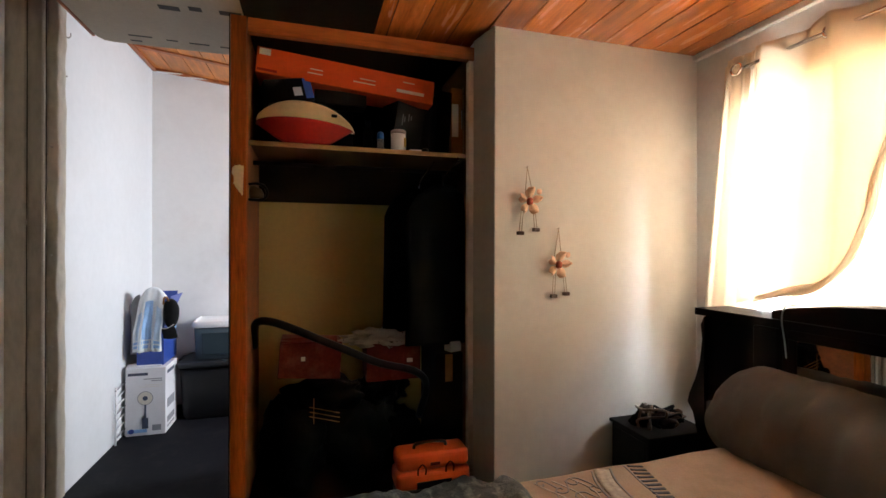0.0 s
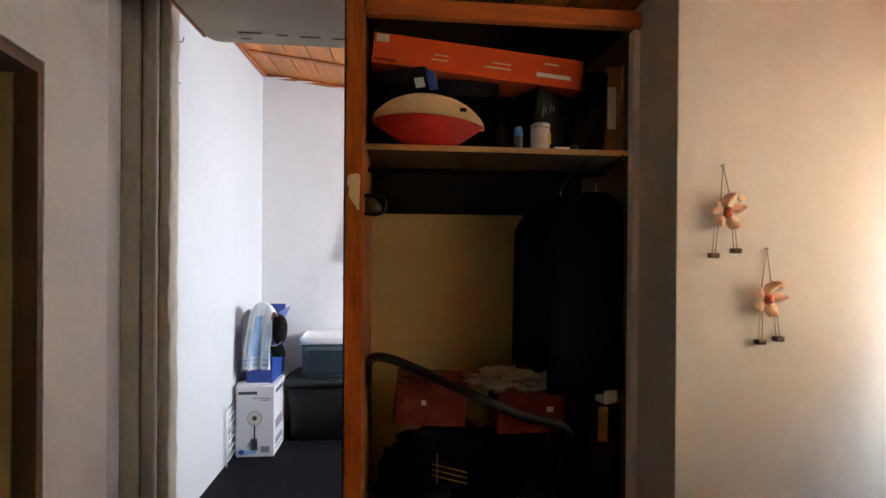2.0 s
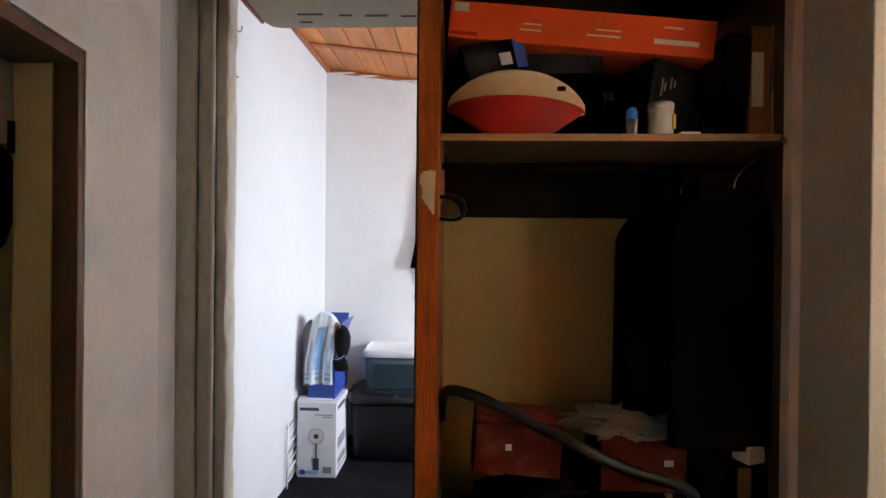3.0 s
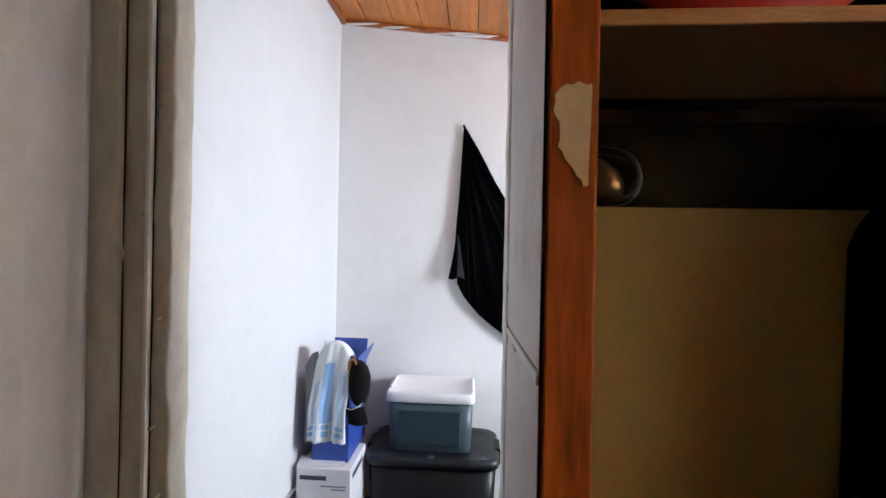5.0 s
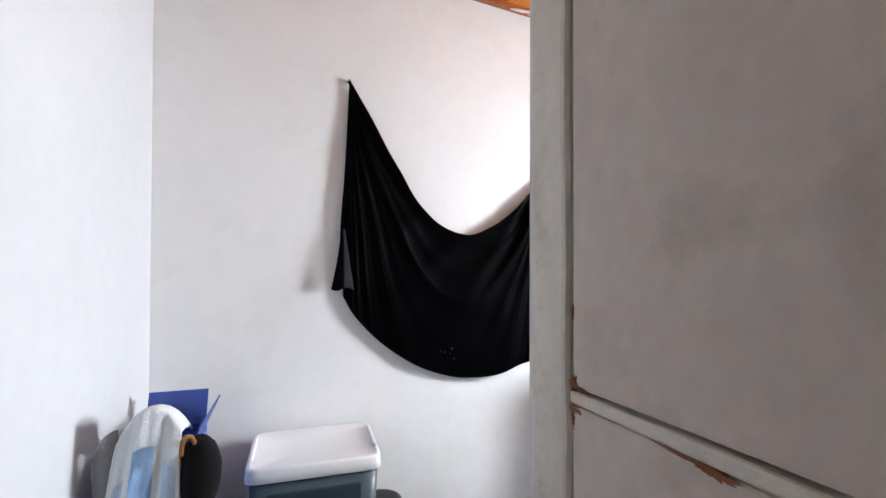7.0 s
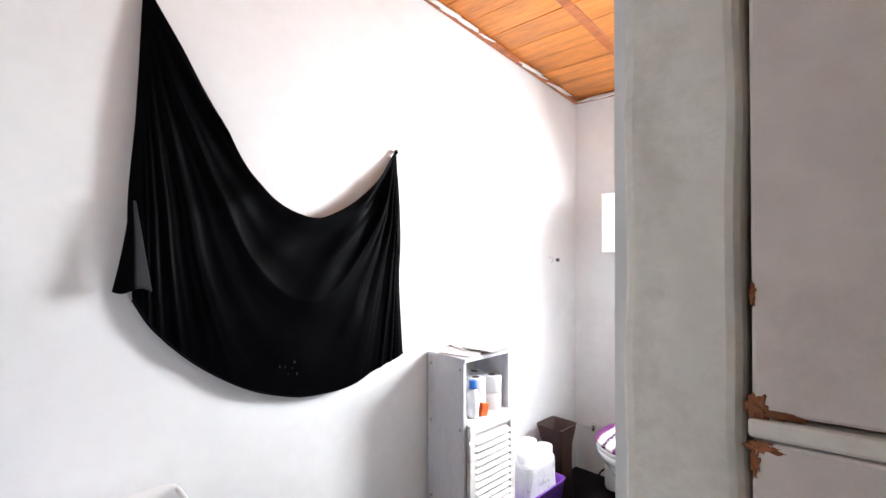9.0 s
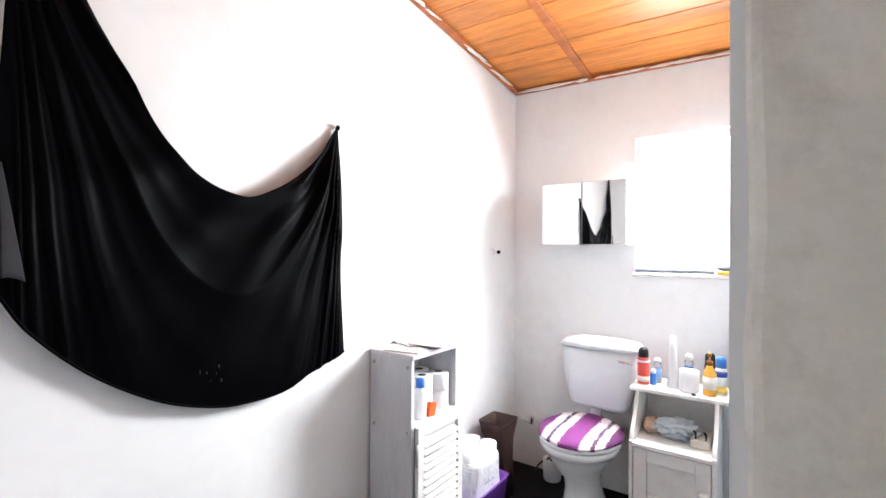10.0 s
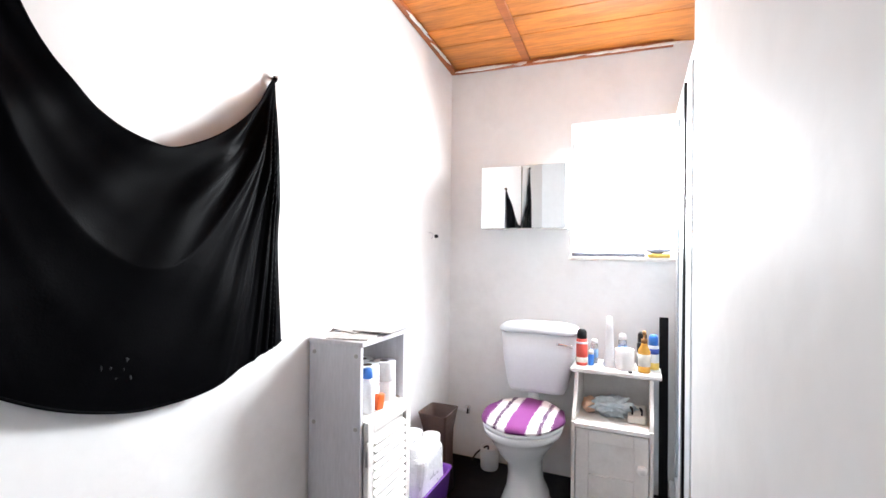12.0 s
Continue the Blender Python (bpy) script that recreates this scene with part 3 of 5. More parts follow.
part("inner_side", box(-.199, -.19, 2.05, 2.556, 0, 2.234), BAREWOOD, wr)


def slanted(bm, z0, z1):
    """Tips the edges between two heights along the joint, which rises towards the front."""
    for v in bm.verts:
        if z0 < v.co.z < z1:
            v.co.z += (2.511 - v.co.y) * .055
    return bm


part("upper_side_board", slanted(roughen(box(-.256, -.238, 1.99, 2.511, 1.1985, 2.25, .003), .0012, 5, 12), 1.1, 1.25), BOARD, wr, "grey-beige painted upper side board")
part("lower_side_board", slanted(roughen(box(-.256, -.238, 1.99, 2.511, .0, 1.1775, .003), .0012, 5, 12), 1.1, 1.25), BOARD, wr, "grey-beige painted lower side board")
part("side_rail", slanted(roughen(box(-.259, -.239, 1.99, 2.513, 1.179, 1.1945, .0035), .0008, 11, 12), 1.1, 1.25), JAMB, wr, "painted joint rail beside a brown crack")
for k, (y, z, ry, rz) in enumerate([(2.506, 1.203, .007, .01), (2.494, 1.2, .014, .003), (2.502, 1.173, .011, .004), (2.508, 1.16, .003, .01), (2.34, 1.187, .05, .0025), (2.31, 1.186, .02, .004), (2.509, 1.29, .002, .008)]):
    part("bare_chip", lump(bmesh.new(), (-.2558, y, z), (.0016, ry, rz), .75, 3.5, k, 4), BAREWOOD, wr, "chipped bare brown wood")
part("hanging_rod", tube(bmesh.new(), [(-.19, 2.27, 1.66), (.862, 2.27, 1.66)], .011, 10), DARKBOARD, wr)
hook = tube(bmesh.new(), spline([(-.188, 2.085, 1.528), (-.15, 2.075, 1.53), (-.12, 2.07, 1.518), (-.108, 2.07, 1.492), (-.116, 2.07, 1.466), (-.14, 2.075, 1.456), (-.188, 2.08, 1.458)], 6), .0065, 8)
hook = part("rod_bracket", hook, BLACKPLASTIC, wr, "black rod bracket with a metal cup")
part("cup", loft(bmesh.new(), [(-.155, 2.085, 1.463, .03, .02, .9), (-.155, 2.085, 1.485, .032, .022, .9), (-.16, 2.085, 1.505, .026, .018, 1), (-.168, 2.085, 1.52, .012, .01, 1)], 22), DULLMETAL, hook, "dull metal cup")

# flat sheets lying on the wardrobe
simple("fibreboard_sheet", box(-.2, .37, 1.45, 2.46, 2.252, 2.26, .002), DARKBOARD, "dark brown fibreboard sheet lying on the wardrobe", "board")
cs = thing("cardboard_sheet", "flattened beige cardboard box lying on the wardrobe", "cardboard", (-.5, 2.0, 2.262))
cb = prism([(-.92, 1.3), (.1, 1.3), (.1, 2.445), (-.2, 2.475), (-.86, 2.475), (-.895, 2.465), (-.912, 2.43)], 2.2625, 2.272)
part("sheet", cb, CARDBOARD, cs)
for i, (x, y, w) in enumerate([(-.76, 2.36, .1), (-.6, 2.37, .05), (-.5, 2.375, .09), (-.36, 2.38, .06), (-.27, 2.385, .07), (-.77, 2.42, .05), (-.3, 2.0, .09), (-.42, 2.0, .05), (-.54, 2.02, .08)]):
    part("print_mark", box(x, x + w, y, y + (.012 if i < 6 else .035), 2.2612, 2.2626), INK, cs)

# long orange carton, propped at a slant on the other boxes
carton = thing("long_carton", "long orange printed carton propped at a slant", "carton", (.27, 2.25, 1.99))
tilt = Matrix.Translation((.27, 2.25, 2.093)) @ Matrix.Rotation(math.atan2(.081, .868), 4, "Y")


def tilted(bm, m):
    bmesh.ops.transform(bm, matrix=m, verts=bm.verts)
    return bm


part("body", tilted(box(-.437, .437, -.1, .1, -.062, .062, .003), tilt), ORANGE, carton)
for x0, x1, z0, z1, m in [(-.425, -.375, .025, .055, WHITECARD), (-.2, -.13, -.02, -.016, LABEL), (-.19, -.13, 0, .004, LABEL), (.02, .13, -.02, -.015, LABEL), (.05, .13, .0, .004, LABEL),
                       (.24, .385, -.028, -.012, WHITECARD), (.27, .33, .025, .03, LABEL), (-.43, -.34, -.052, -.04, RED)]:
    part("print", tilted(box(x0, x1, -.1015, -.1, z0, z1), tilt), m, carton)

# red and cream tub
tub = thing("oval_tub", "oval plastic tub with red body and cream rim", "tub", (.07, 2.2, 1.722))


def tub_band(z_of_low, z_of_high, n=30, m=7, r=.15, taper=.94):
    def f(u, v):
        s = 2 * u - 1
        lo, hi = z_of_low(s), z_of_high(s)
        k = v
        return Vector((.064 + .234 * s * (taper + (1 - taper) * k), 2.2 - r * math.sqrt(max(0, 1 - s * s)) * (.72 + .28 * k), lo + (hi - lo) * k))
    return sheet(bmesh.new(), f, n, m)


def rim(s):
    return 1.918 - .073 * abs(s) ** 2.3 - .0165 * s


def seam(s):
    return 1.842 - .012 * s - .009 * s * s


part("body", tub_band(lambda s: min(seam(s) - .002, 1.724 + .11 * max(0, (abs(s) - .34) / .66) ** 1.25), seam, taper=1), RED, tub, "red lower body", .006)
part("rim", tub_band(seam, rim, r=.154), CREAMPLASTIC, tub, "cream upper rim", .006)
part("handle_slot", box(.178, .205, 2.066, 2.08, 1.862, 1.876, .004), BLACKPLASTIC, tub)
part("lid", sheet(bmesh.new(), lambda u, v: Vector((.064 + .234 * (2 * u - 1), 2.2 + .15 * math.sqrt(max(0, 1 - (2 * u - 1) ** 2)) * (2 * v - 1), rim(2 * u - 1) - .006)), 24, 10), CREAMPLASTIC, tub, "", .004)

b1 = thing("black_gadget_box", "small black box with a white square label, lying tilted", "box", (-.03, 2.28, 1.93))
m1 = Matrix.Translation((-.03, 2.2, 1.995)) @ Matrix.Rotation(radians(-14), 4, "Y") @ Matrix.Rotation(radians(14), 4, "Z")
part("body", tilted(box(-.11, .11, -.07, .07, -.06, .05, .004), m1), BLACKCARD, b1)
part("label", tilted(box(.015, .055, -.072, -.07, -.035, .005), m1), WHITECARD, b1)
part("edge_print", tilted(box(.07, .108, -.0715, -.07, -.05, .045), m1), BLUEBOX, b1)
simple("support_box", box(-.15, .3, 2.32, 2.47, 1.722, 2.03, .004), BLACKCARD, "plain dark box standing at the back of the shelf", "box")
simple("grey_flat_box", box(.1, .36, 2.2, 2.31, 1.965, 2.035, .004), BLACKPLASTIC, "flat dark grey box under the carton", "box")

b2 = thing("black_script_box", "tall black box with pale lettering, leaning over", "box", (.54, 2.25, 1.722))
m2 = Matrix.Translation((.55, 2.26, 1.865)) @ Matrix.Rotation(radians(8), 4, "Y") @ Matrix.Rotation(radians(20), 4, "Z")
part("body", tilted(box(-.085, .085, -.08, .08, -.13, .13, .003), m2), BLACKCARD, b2)
for x, z0, z1 in [(-.045, .0, .07), (-.033, .02, .06), (-.01, .03, .08), (.005, .04, .075)]:
    part("lettering", tilted(box(x, x + .005, -.0812, -.08, z0 + .012, z1), m2), PRINTGREY, b2)
simple("red_side_carton", tilted(box(-.05, .05, -.06, .06, -.14, .13, .003), Matrix.Translation((.69, 2.3, 1.868)) @ Matrix.Rotation(radians(-7), 4, "Y")), BLACKCARD,
       "dark carton leaning behind the jar", "carton")
simple("dark_folder", tilted(box(-.04, .04, -.13, .13, -.165, .165, .004), Matrix.Translation((.745, 2.23, 1.888)) @ Matrix.Rotation(radians(4), 4, "Y")), DARKBOARD,
       "dark brown folder standing upright", "folder")
b3 = thing("brown_file_box", "brown card file box with a white paper label", "file box", (.815, 2.2, 1.722))
part("body", box(.785, .855, 2.1, 2.34, 1.722, 2.075, .003), BROWNCARD, b3)
part("label", box(.79, .825, 2.098, 2.1, 1.82, 1.99), LABEL, b3)
part("clip", box(.838, .848, 2.092, 2.1, 1.86, 1.96, .002), CHROME, b3)
part("string", tube(bmesh.new(), [(.852, 2.096, 1.73), (.85, 2.095, 2.08)], .003, 6), TWINE, b3)

br = thing("brown_bottle", "dark brown glass spray bottle on the shelf", "bottle", (.36, 2.14, 1.722))
part("body", turned(.36, 2.14, 1.722, [(0, .02), (.01, .023), (.1, .023), (.118, .012), (.13, .011)]), DARKBOARD, br)
part("spray_head", bx(turned(.36, 2.14, 1.852, [(0, .012), (.02, .013), (.022, .008)]), .345, .372, 2.132, 2.148, 1.868, 1.882, .002), BLACKPLASTIC, br)
db = thing("deodorant", "small roll-on bottle with blue cap on the shelf", "bottle", (.415, 2.085, 1.722))
part("bottle", turned(.415, 2.085, 1.722, [(0, .016), (.006, .018), (.05, .018), (.054, .016)]), CLEAR, db)
part("cap", turned(.415, 2.085, 1.775, [(0, .0175), (.025, .017), (.036, .012), (.04, .004)]), BLUECAP, db, "blue cap")
jr = thing("white_jar", "white plastic jar with a yellow label", "jar", (.505, 2.09, 1.722))
part("jar", turned(.505, 2.09, 1.722, [(0, .034), (.004, .037), (.082, .037), (.086, .035)], 26), LIDWHITE, jr)
part("lid", turned(.505, 2.09, 1.806, [(0, .0385), (.016, .0385), (.02, .034)], 26), LIDWHITE, jr)
part("label", box(.528, .538, 2.056, 2.064, 1.74, 1.785, .002), YELLOW, jr)
simple("white_card_packet", box(.56, .62, 2.07, 2.1, 1.722, 1.734, .002), WHITECARD, "small flat white packet on the shelf", "packet")
simple("small_dark_pot", turned(.645, 2.09, 1.722, [(0, .016), (.018, .018), (.024, .01)]), BLACKPLASTIC, "small dark pot on the shelf", "pot")

# hanging black garments
gb = thing("black_coat", "long black coat hanging from the rod", "coat", (.7, 2.48, .74))


def coat_side():
    def f(u, v):
        a = 2 * math.pi * u
        w = .05 + .145 * min(1, v / .1) ** .5 + .01 * v
        d = .015 + .024 * min(1, v / .14)
        z = 1.56 - .82 * v - .07 * abs(math.cos(a)) * min(1, v / .1) * (1 - v)
        fold = 1 + .05 * math.sin(9 * a + 3 * v) * v
        return Vector((.7 + w * math.cos(a), 2.48 + d * math.sin(a) * fold, z))
    return sheet(bmesh.new(), f, 60, 26)


part("cloth", coat_side(), COAT, gb, "", .004)
part("hanger", tube(tube(bmesh.new(), spline([(.7, 2.48, 1.53), (.7, 2.46, 1.6), (.71, 2.34, 1.66), (.7, 2.28, 1.675), (.69, 2.262, 1.65)], 5), .0035, 7), [(.56, 2.48, 1.5), (.7, 2.48, 1.55), (.83, 2.48, 1.5)], .005, 7), CHROME, gb, "metal hanger")
for x, y, turn in ((.655, 2.27, 9), (.75, 2.12, 5)):
    copy_thing(gb, pose(x, y, .742, 0, 0, turn))

# vacuum hose, red cartons and bags in the bottom
simple("vacuum_hose", tube(bmesh.new(), spline([(-.186, 2.3, .74), (-.18, 2.22, .84), (-.15, 2.15, .888), (-.08, 2.12, .885), (.03, 2.12, .84), (.12, 2.115, .798), (.22, 2.11, .753), (.41, 2.11, .665), (.6, 2.12, .605), (.68, 2.2, .5), (.67, 2.32, .3)], 10), .019, 12), BLACKPLASTIC,
       "black ribbed vacuum cleaner hose arching over the boxes", "hose")
rb = thing("red_carton", "open faded red carton with printed patches", "carton", (.05, 2.25, .58))
part("body", tilted(box(-.14, .16, -.1, .1, -.1, .085, .004), Matrix.Translation((.075, 2.3, .685)) @ Matrix.Rotation(radians(4), 4, "Y")), REDDARK, rb)
part("flap", tilted(box(-.13, .14, -.004, .004, 0, .05, .002), Matrix.Translation((.075, 2.195, .765)) @ Matrix.Rotation(radians(-70), 4, "X")), REDDARK, rb)
part("print", tilted(box(-.02, .0, -.102, -.1, -.02, .0), Matrix.Translation((.06, 2.28, .7))), LABEL, rb)
rb = thing("red_packet_box", "faded red box with pale print under a crumpled bag", "box", (.5, 2.25, .58))
part("body", box(.36, .645, 2.18, 2.38, .55, .745, .004), REDDARK, rb)
part("print", box(.57, .6, 2.178, 2.18, .64, .66), LABEL, rb)
simple("crumpled_plastic_bag", lump(bmesh.new(), (.46, 2.25, .762), (.19, .1, .05), .55, 3.4, 4, 4), CLEARBAG, "crumpled translucent plastic bag on the red box", "bag")
for k, (x, y, z, r) in enumerate([(.02, 2.25, .27, (.17, .15, .24)), (.33, 2.28, .26, (.2, .16, .22)), (.55, 2.3, .2, (.13, .12, .17)), (.16, 2.22, .5, (.2, .1, .09)), (.45, 2.26, .5, (.14, .1, .08))]):
    simple("stuffed_bag", lump(bmesh.new(), (x, y, z), r, .3, 2.2, 9 + k, 4), COAT, "shapeless black bag stuffed into the wardrobe", "bag", "bags in the wardrobe")
wire = bmesh.new()
for k in range(3):
    tube(wire, [(.08, 2.09, .48 - .022 * k), (.22, 2.09, .44 - .022 * k)], .002, 6)
tube(wire, [(.1, 2.09, .4), (.1, 2.09, .52)], .002, 6)
simple("wire_rack", wire, BROWNCARD, "small dull wire rack among the bags", "rack")
tc = thing("tall_dark_carton", "tall dark brown carton standing in the wardrobe corner", "carton", (.77, 2.24, .06))
part("body", box(.7, .845, 2.08, 2.4, .06, .69, .004), DARKBOARD, tc)
for y0, y1 in ((2.08, 2.238), (2.242, 2.4)):
    part("flap", box(.702, .843, y0, y1, .691, .697, .002), DARKBOARD, tc)
part("tape", box(.75, .79, 2.0785, 2.08, .55, .69), BROWNCARD, tc, "strip of brown tape")
simple("white_plug_box", tilted(box(-.035, .035, -.03, .03, 0, .055, .005), Matrix.Translation((.8, 2.11, .7)) @ Matrix.Rotation(radians(20), 4, "Z")), LIDWHITE, "small white plastic box on the dark carton", "box")

tb = thing("tool_case", "bright orange plastic tool case over an added black block, dark latches", "tool case", (.64, 1.96, .0))
# Black block added where the space under the case is dark.
part("tray", box(.47, .825, 1.905, 2.04, .0, .107, .012, 3), BLACKPLASTIC, tb, "black block filling the dark under the case")
part("base", box(.465, .825, 1.9, 2.045, .109, .19, .018, 3), ORANGETOOL, tb)
part("lid", box(.47, .82, 1.902, 2.043, .193, .276, .026, 3), ORANGETOOL, tb)
for x in (.565, .7):
    part("latch", tube(bmesh.new(), spline([(x, 1.896, .182), (x, 1.89, .212), (x + .018, 1.888, .232), (x + .036, 1.89, .212), (x + .036, 1.896, .182)], 5), .004, 6), REDDARK, tb)
# Black plate stands for the dark of the cut-out.
part("recess", box(.56, .73, 1.897, 1.901, .115, .147, .002), BLACKPLASTIC, tb)
part("badge", box(.625, .672, 1.898, 1.902, .217, .232, .002), REDDARK, tb)
part("handle", tube(bmesh.new(), spline([(.56, 1.97, .274), (.57, 1.97, .295), (.64, 1.97, .302), (.71, 1.97, .295), (.72, 1.97, .274)], 5), .008, 8), BLACKPLASTIC, tb)


# ---- flowers on the cream wall ----
def hanging_flower(cx, cz, top, weights, turn):
    th = thing("hanging_flower", "peach flower ornament on twine with two dark beads", "ornament", (cx, 1.8, min(w[1] for w in weights)), "flower ornaments on the wall")
    for k in range(5):
        a = 2 * math.pi * k / 5 + turn
        def petal(u, v, a=a):
            r = .012 + .052 * v
            w = (u - .5) * (.01 + .036 * math.sin(min(1, v * 1.05) * math.pi * .8)) * (.92 + .12 * ((k * 5) % 3 - 1))
            lift = .024 * v * v * (1 + .35 * ((k * 7) % 4 - 1.5)) + .012 * math.cos((u - .5) * 6) * v
            return Vector((cx + r * math.cos(a) - w * math.sin(a), 1.795 - lift + .006 * noise.noise(Vector((u * 3 + k, v * 3, k))), cz + r * math.sin(a) + w * math.cos(a)))
        part("petal", sheet(bmesh.new(), petal, 8, 8), PETAL, th, "", .002)
    part("heart", lump(bmesh.new(), (cx, 1.786, cz), (.016, .012, .018), .5, 4, k, 2), PETALRED, th, "red heart")
    part("leaf", lump(bmesh.new(), (cx + .05, 1.79, cz + .048), (.014, .006, .014), .2, 3, 2, 2), PETAL, th)
    for dx in (-.018, .02):
        part("twine", tube(bmesh.new(), [(top[0], 1.812, top[1]), (cx + dx, 1.8, cz + .04)], .0018, 6), TWINE, th)
    for wx, wz in weights:
        for dx in (-.006, .006):
            part("twine", tube(bmesh.new(), [(wx + dx + (cx - wx) * .25, 1.8, cz - .04), (wx + dx, 1.8, wz)], .0015, 6), TWINE, th)
        part("bead", box(wx - .016, wx + .016, 1.787, 1.812, wz - .009, wz + .009, .004), BEAD, th, "dark wooden bead")
    part("nail", tube(bmesh.new(), [(top[0], 1.825, top[1]), (top[0], 1.806, top[1] + .003)], .003, 6), SCREW, th)


hanging_flower(1.08, 1.46, (1.078, 1.625), [(1.036, 1.309), (1.118, 1.326)], .3)
hanging_flower(1.235, 1.158, (1.247, 1.333), [(1.213, 1.006), (1.281, 1.016)], .1)

# ---- bed corner ----
bed = thing("bed", "made bed with a cream patterned cover", "bed", (1.0, .47, 0))
part("mattress", box(.2, 1.7, -.28, 1.2, .2, .46, .04, 3), SHEETCLOTH, bed)
part("base", box(.22, 1.68, -.26, 1.17, .0, .2, .01), DARKBOARD, bed)


def cover(u, v):
    x = .17 + 1.5 * u
    y = 1.19 - 1.5 * v
    edge = max(0, 1 - (1.19 - y) / .07)
    n = noise.fractal(Vector((x * 2.2, y * 2.2, 0)), 1, 2, 4)
    return Vector((x, y - .012 * edge * n, .495 + .02 * u + .014 * n - .3 * edge ** 2 * (1 if v < .001 else .4)))


cov = part("cover", sheet(bmesh.new(), cover, 70, 60), SHEETCLOTH, bed, "cream bed cover printed with grey bands and scrolls", .012)


def on_cover(x, y):
    return cover((x - .17) / 1.5, (1.19 - y) / 1.5).z + .0075


def band(pts, w, name, mat, parent, steps=30):
    bm, line = bmesh.new(), spline([(x, y, 0) for x, y in pts], 14)
    def f(u, v):
        p = along(line, u)
        d = (along(line, min(1, u + .02)) - along(line, max(0, u - .02))).normalized()
        q = p + Vector((-d.y, d.x, 0)) * (v - .5) * w
        return Vector((q.x, q.y, on_cover(q.x, q.y)))
    return part(name, sheet(bm, f, steps, 3), mat, parent, "", .002)


for dx, w, m in ((0, .05, NEWSPRINT), (-.034, .007, PRINTGREY), (.034, .007, PRINTGREY)):
    band([(.985 + dx, 1.11), (.955 + dx, 1.04), (.945 + dx, .95), (.96 + dx, .8), (.93 + dx, .55)], w, "grey_band", m, cov)
band([(1.075, 1.115), (1.065, 1.0), (1.06, .9), (1.03, .7)], .007, "grey_band", PRINTGREY, cov)
for k in range(16):
    y = 1.11 - .021 * k
    band([(1.086 - .004 * k, y), (1.136 - .004 * k, y - .012)], .0105, "dash", DARKPRINT, cov, 6)
for cx, cy, r, turn in ((.86, 1.07, .032, 1), (.8, 1.045, .024, -1), (.9, 1.02, .026, -1), (.76, 1.09, .022, 1), (.84, .99, .03, 1), (.74, 1.0, .026, -1)):
    curl = [(cx + r * (1 - .11 * k) * math.cos(turn * k * .9), cy + r * (1 - .11 * k) * math.sin(turn * k * .9)) for k in range(8)]
    band([(cx + r * 1.6, cy - turn * r * 1.7), (cx + r * 1.35, cy - turn * r * .8)] + curl, .0042, "scroll", PRINTGREY, cov, 60)
for k in range(3):
    band([(.74 + .06 * k, 1.1), (.79 + .05 * k, 1.0), (.8 + .03 * k, .9)], .005, "scroll", NEWSPRINT, cov)


def jeans(u, v):
    x, y = .17 + .52 * u, 1.185 - .4 * v
    n = noise.fractal(Vector((x * 7, y * 7, 3)), 1, 2, 4)
    fine = noise.fractal(Vector((x * 30, y * 30, 8)), 1, 2, 3)
    lift = .02 * math.exp(-((u - .93) / .06) ** 2) + .03 * (1 - u)
    return Vector((x + .02 * n, y + .02 * n, on_cover(max(.171, min(1.6, x)), min(1.185, y)) + .006 + lift + (.02 * (.45 + n) + .006 * fine) * math.sin(math.pi * min(1, max(.05, u))) ** .4))


simple("denim_trousers", sheet(bmesh.new(), jeans, 110, 80), DENIM, "crumpled grey-blue denim trousers thrown on the bed", "trousers", "", .008)


def pillow(u, v):
    a, s = 2 * math.pi * u, 2 * v - 1
    e = (1 - abs(s) ** 12) ** .5
    n = noise.fractal(Vector((math.cos(a) * 1.3, s * 4, math.sin(a) * 1.3)), 1, 2, 4)
    crease = .006 * math.sin(s * 23 + 2 * math.cos(a) + 3 * n) * max(0, math.sin(a) * .6 - math.cos(a))
    return Vector((1.62 + (.115 + .016 * n + crease) * e * math.cos(a) + .07 * math.sin(a), .77 - .47 * s, .648 + (.148 + .012 * n) * e * math.sin(a)))


simple("bolster_pillow", sheet(bmesh.new(), pillow, 56, 120), PILLOW, "plump grey pillow leaning on the headboard", "pillow")

hb = thing("headboard", "dark wooden headboard cabinet with a mirror panel", "headboard", (1.85, .6, 0))
part("body", box(1.76, 1.9, -.3, 1.43, 0, .945, .006), DARKWOOD, hb)
part("cap", prism([(1.725, -.32), (1.92, -.32), (1.92, 1.475), (1.725, 1.465)], .945, .975), DARKWOOD, hb, "moulded top")
crest = roughen(box(1.74, 1.9, -.3, 1.13, .975, 1.0, .004), 0, 1, 24, 1)
for v in crest.verts:
    if v.co.z > .985:
        v.co.z += .068 * math.sin(math.pi * min(1, max(0, (1.13 - v.co.y) / 1.43))) ** .6
part("crest", crest, DARKWOOD, hb, "gently arched crest")
scroll = bmesh.new()
outline = [(1.43, .94), (1.448, .9), (1.44, .84), (1.452, .74), (1.475, .66), (1.51, .58), (1.52, .54), (1.49, .5), (1.46, .4), (1.45, .0), (1.43, .0)]
near_side, far_side = [scroll.verts.new((1.74, y, z)) for y, z in outline], [scroll.verts.new((1.9, y, z)) for y, z in outline]
scroll.faces.new(near_side), scroll.faces.new(far_side[::-1])
for k in range(len(outline)):
    n = (k + 1) % len(outline)
    scroll.faces.new((near_side[k], far_side[k], far_side[n], near_side[n]))
bmesh.ops.recalc_face_normals(scroll, faces=scroll.faces)
part("side_scroll", scroll, DARKWOOD, hb, "curved side bracket")
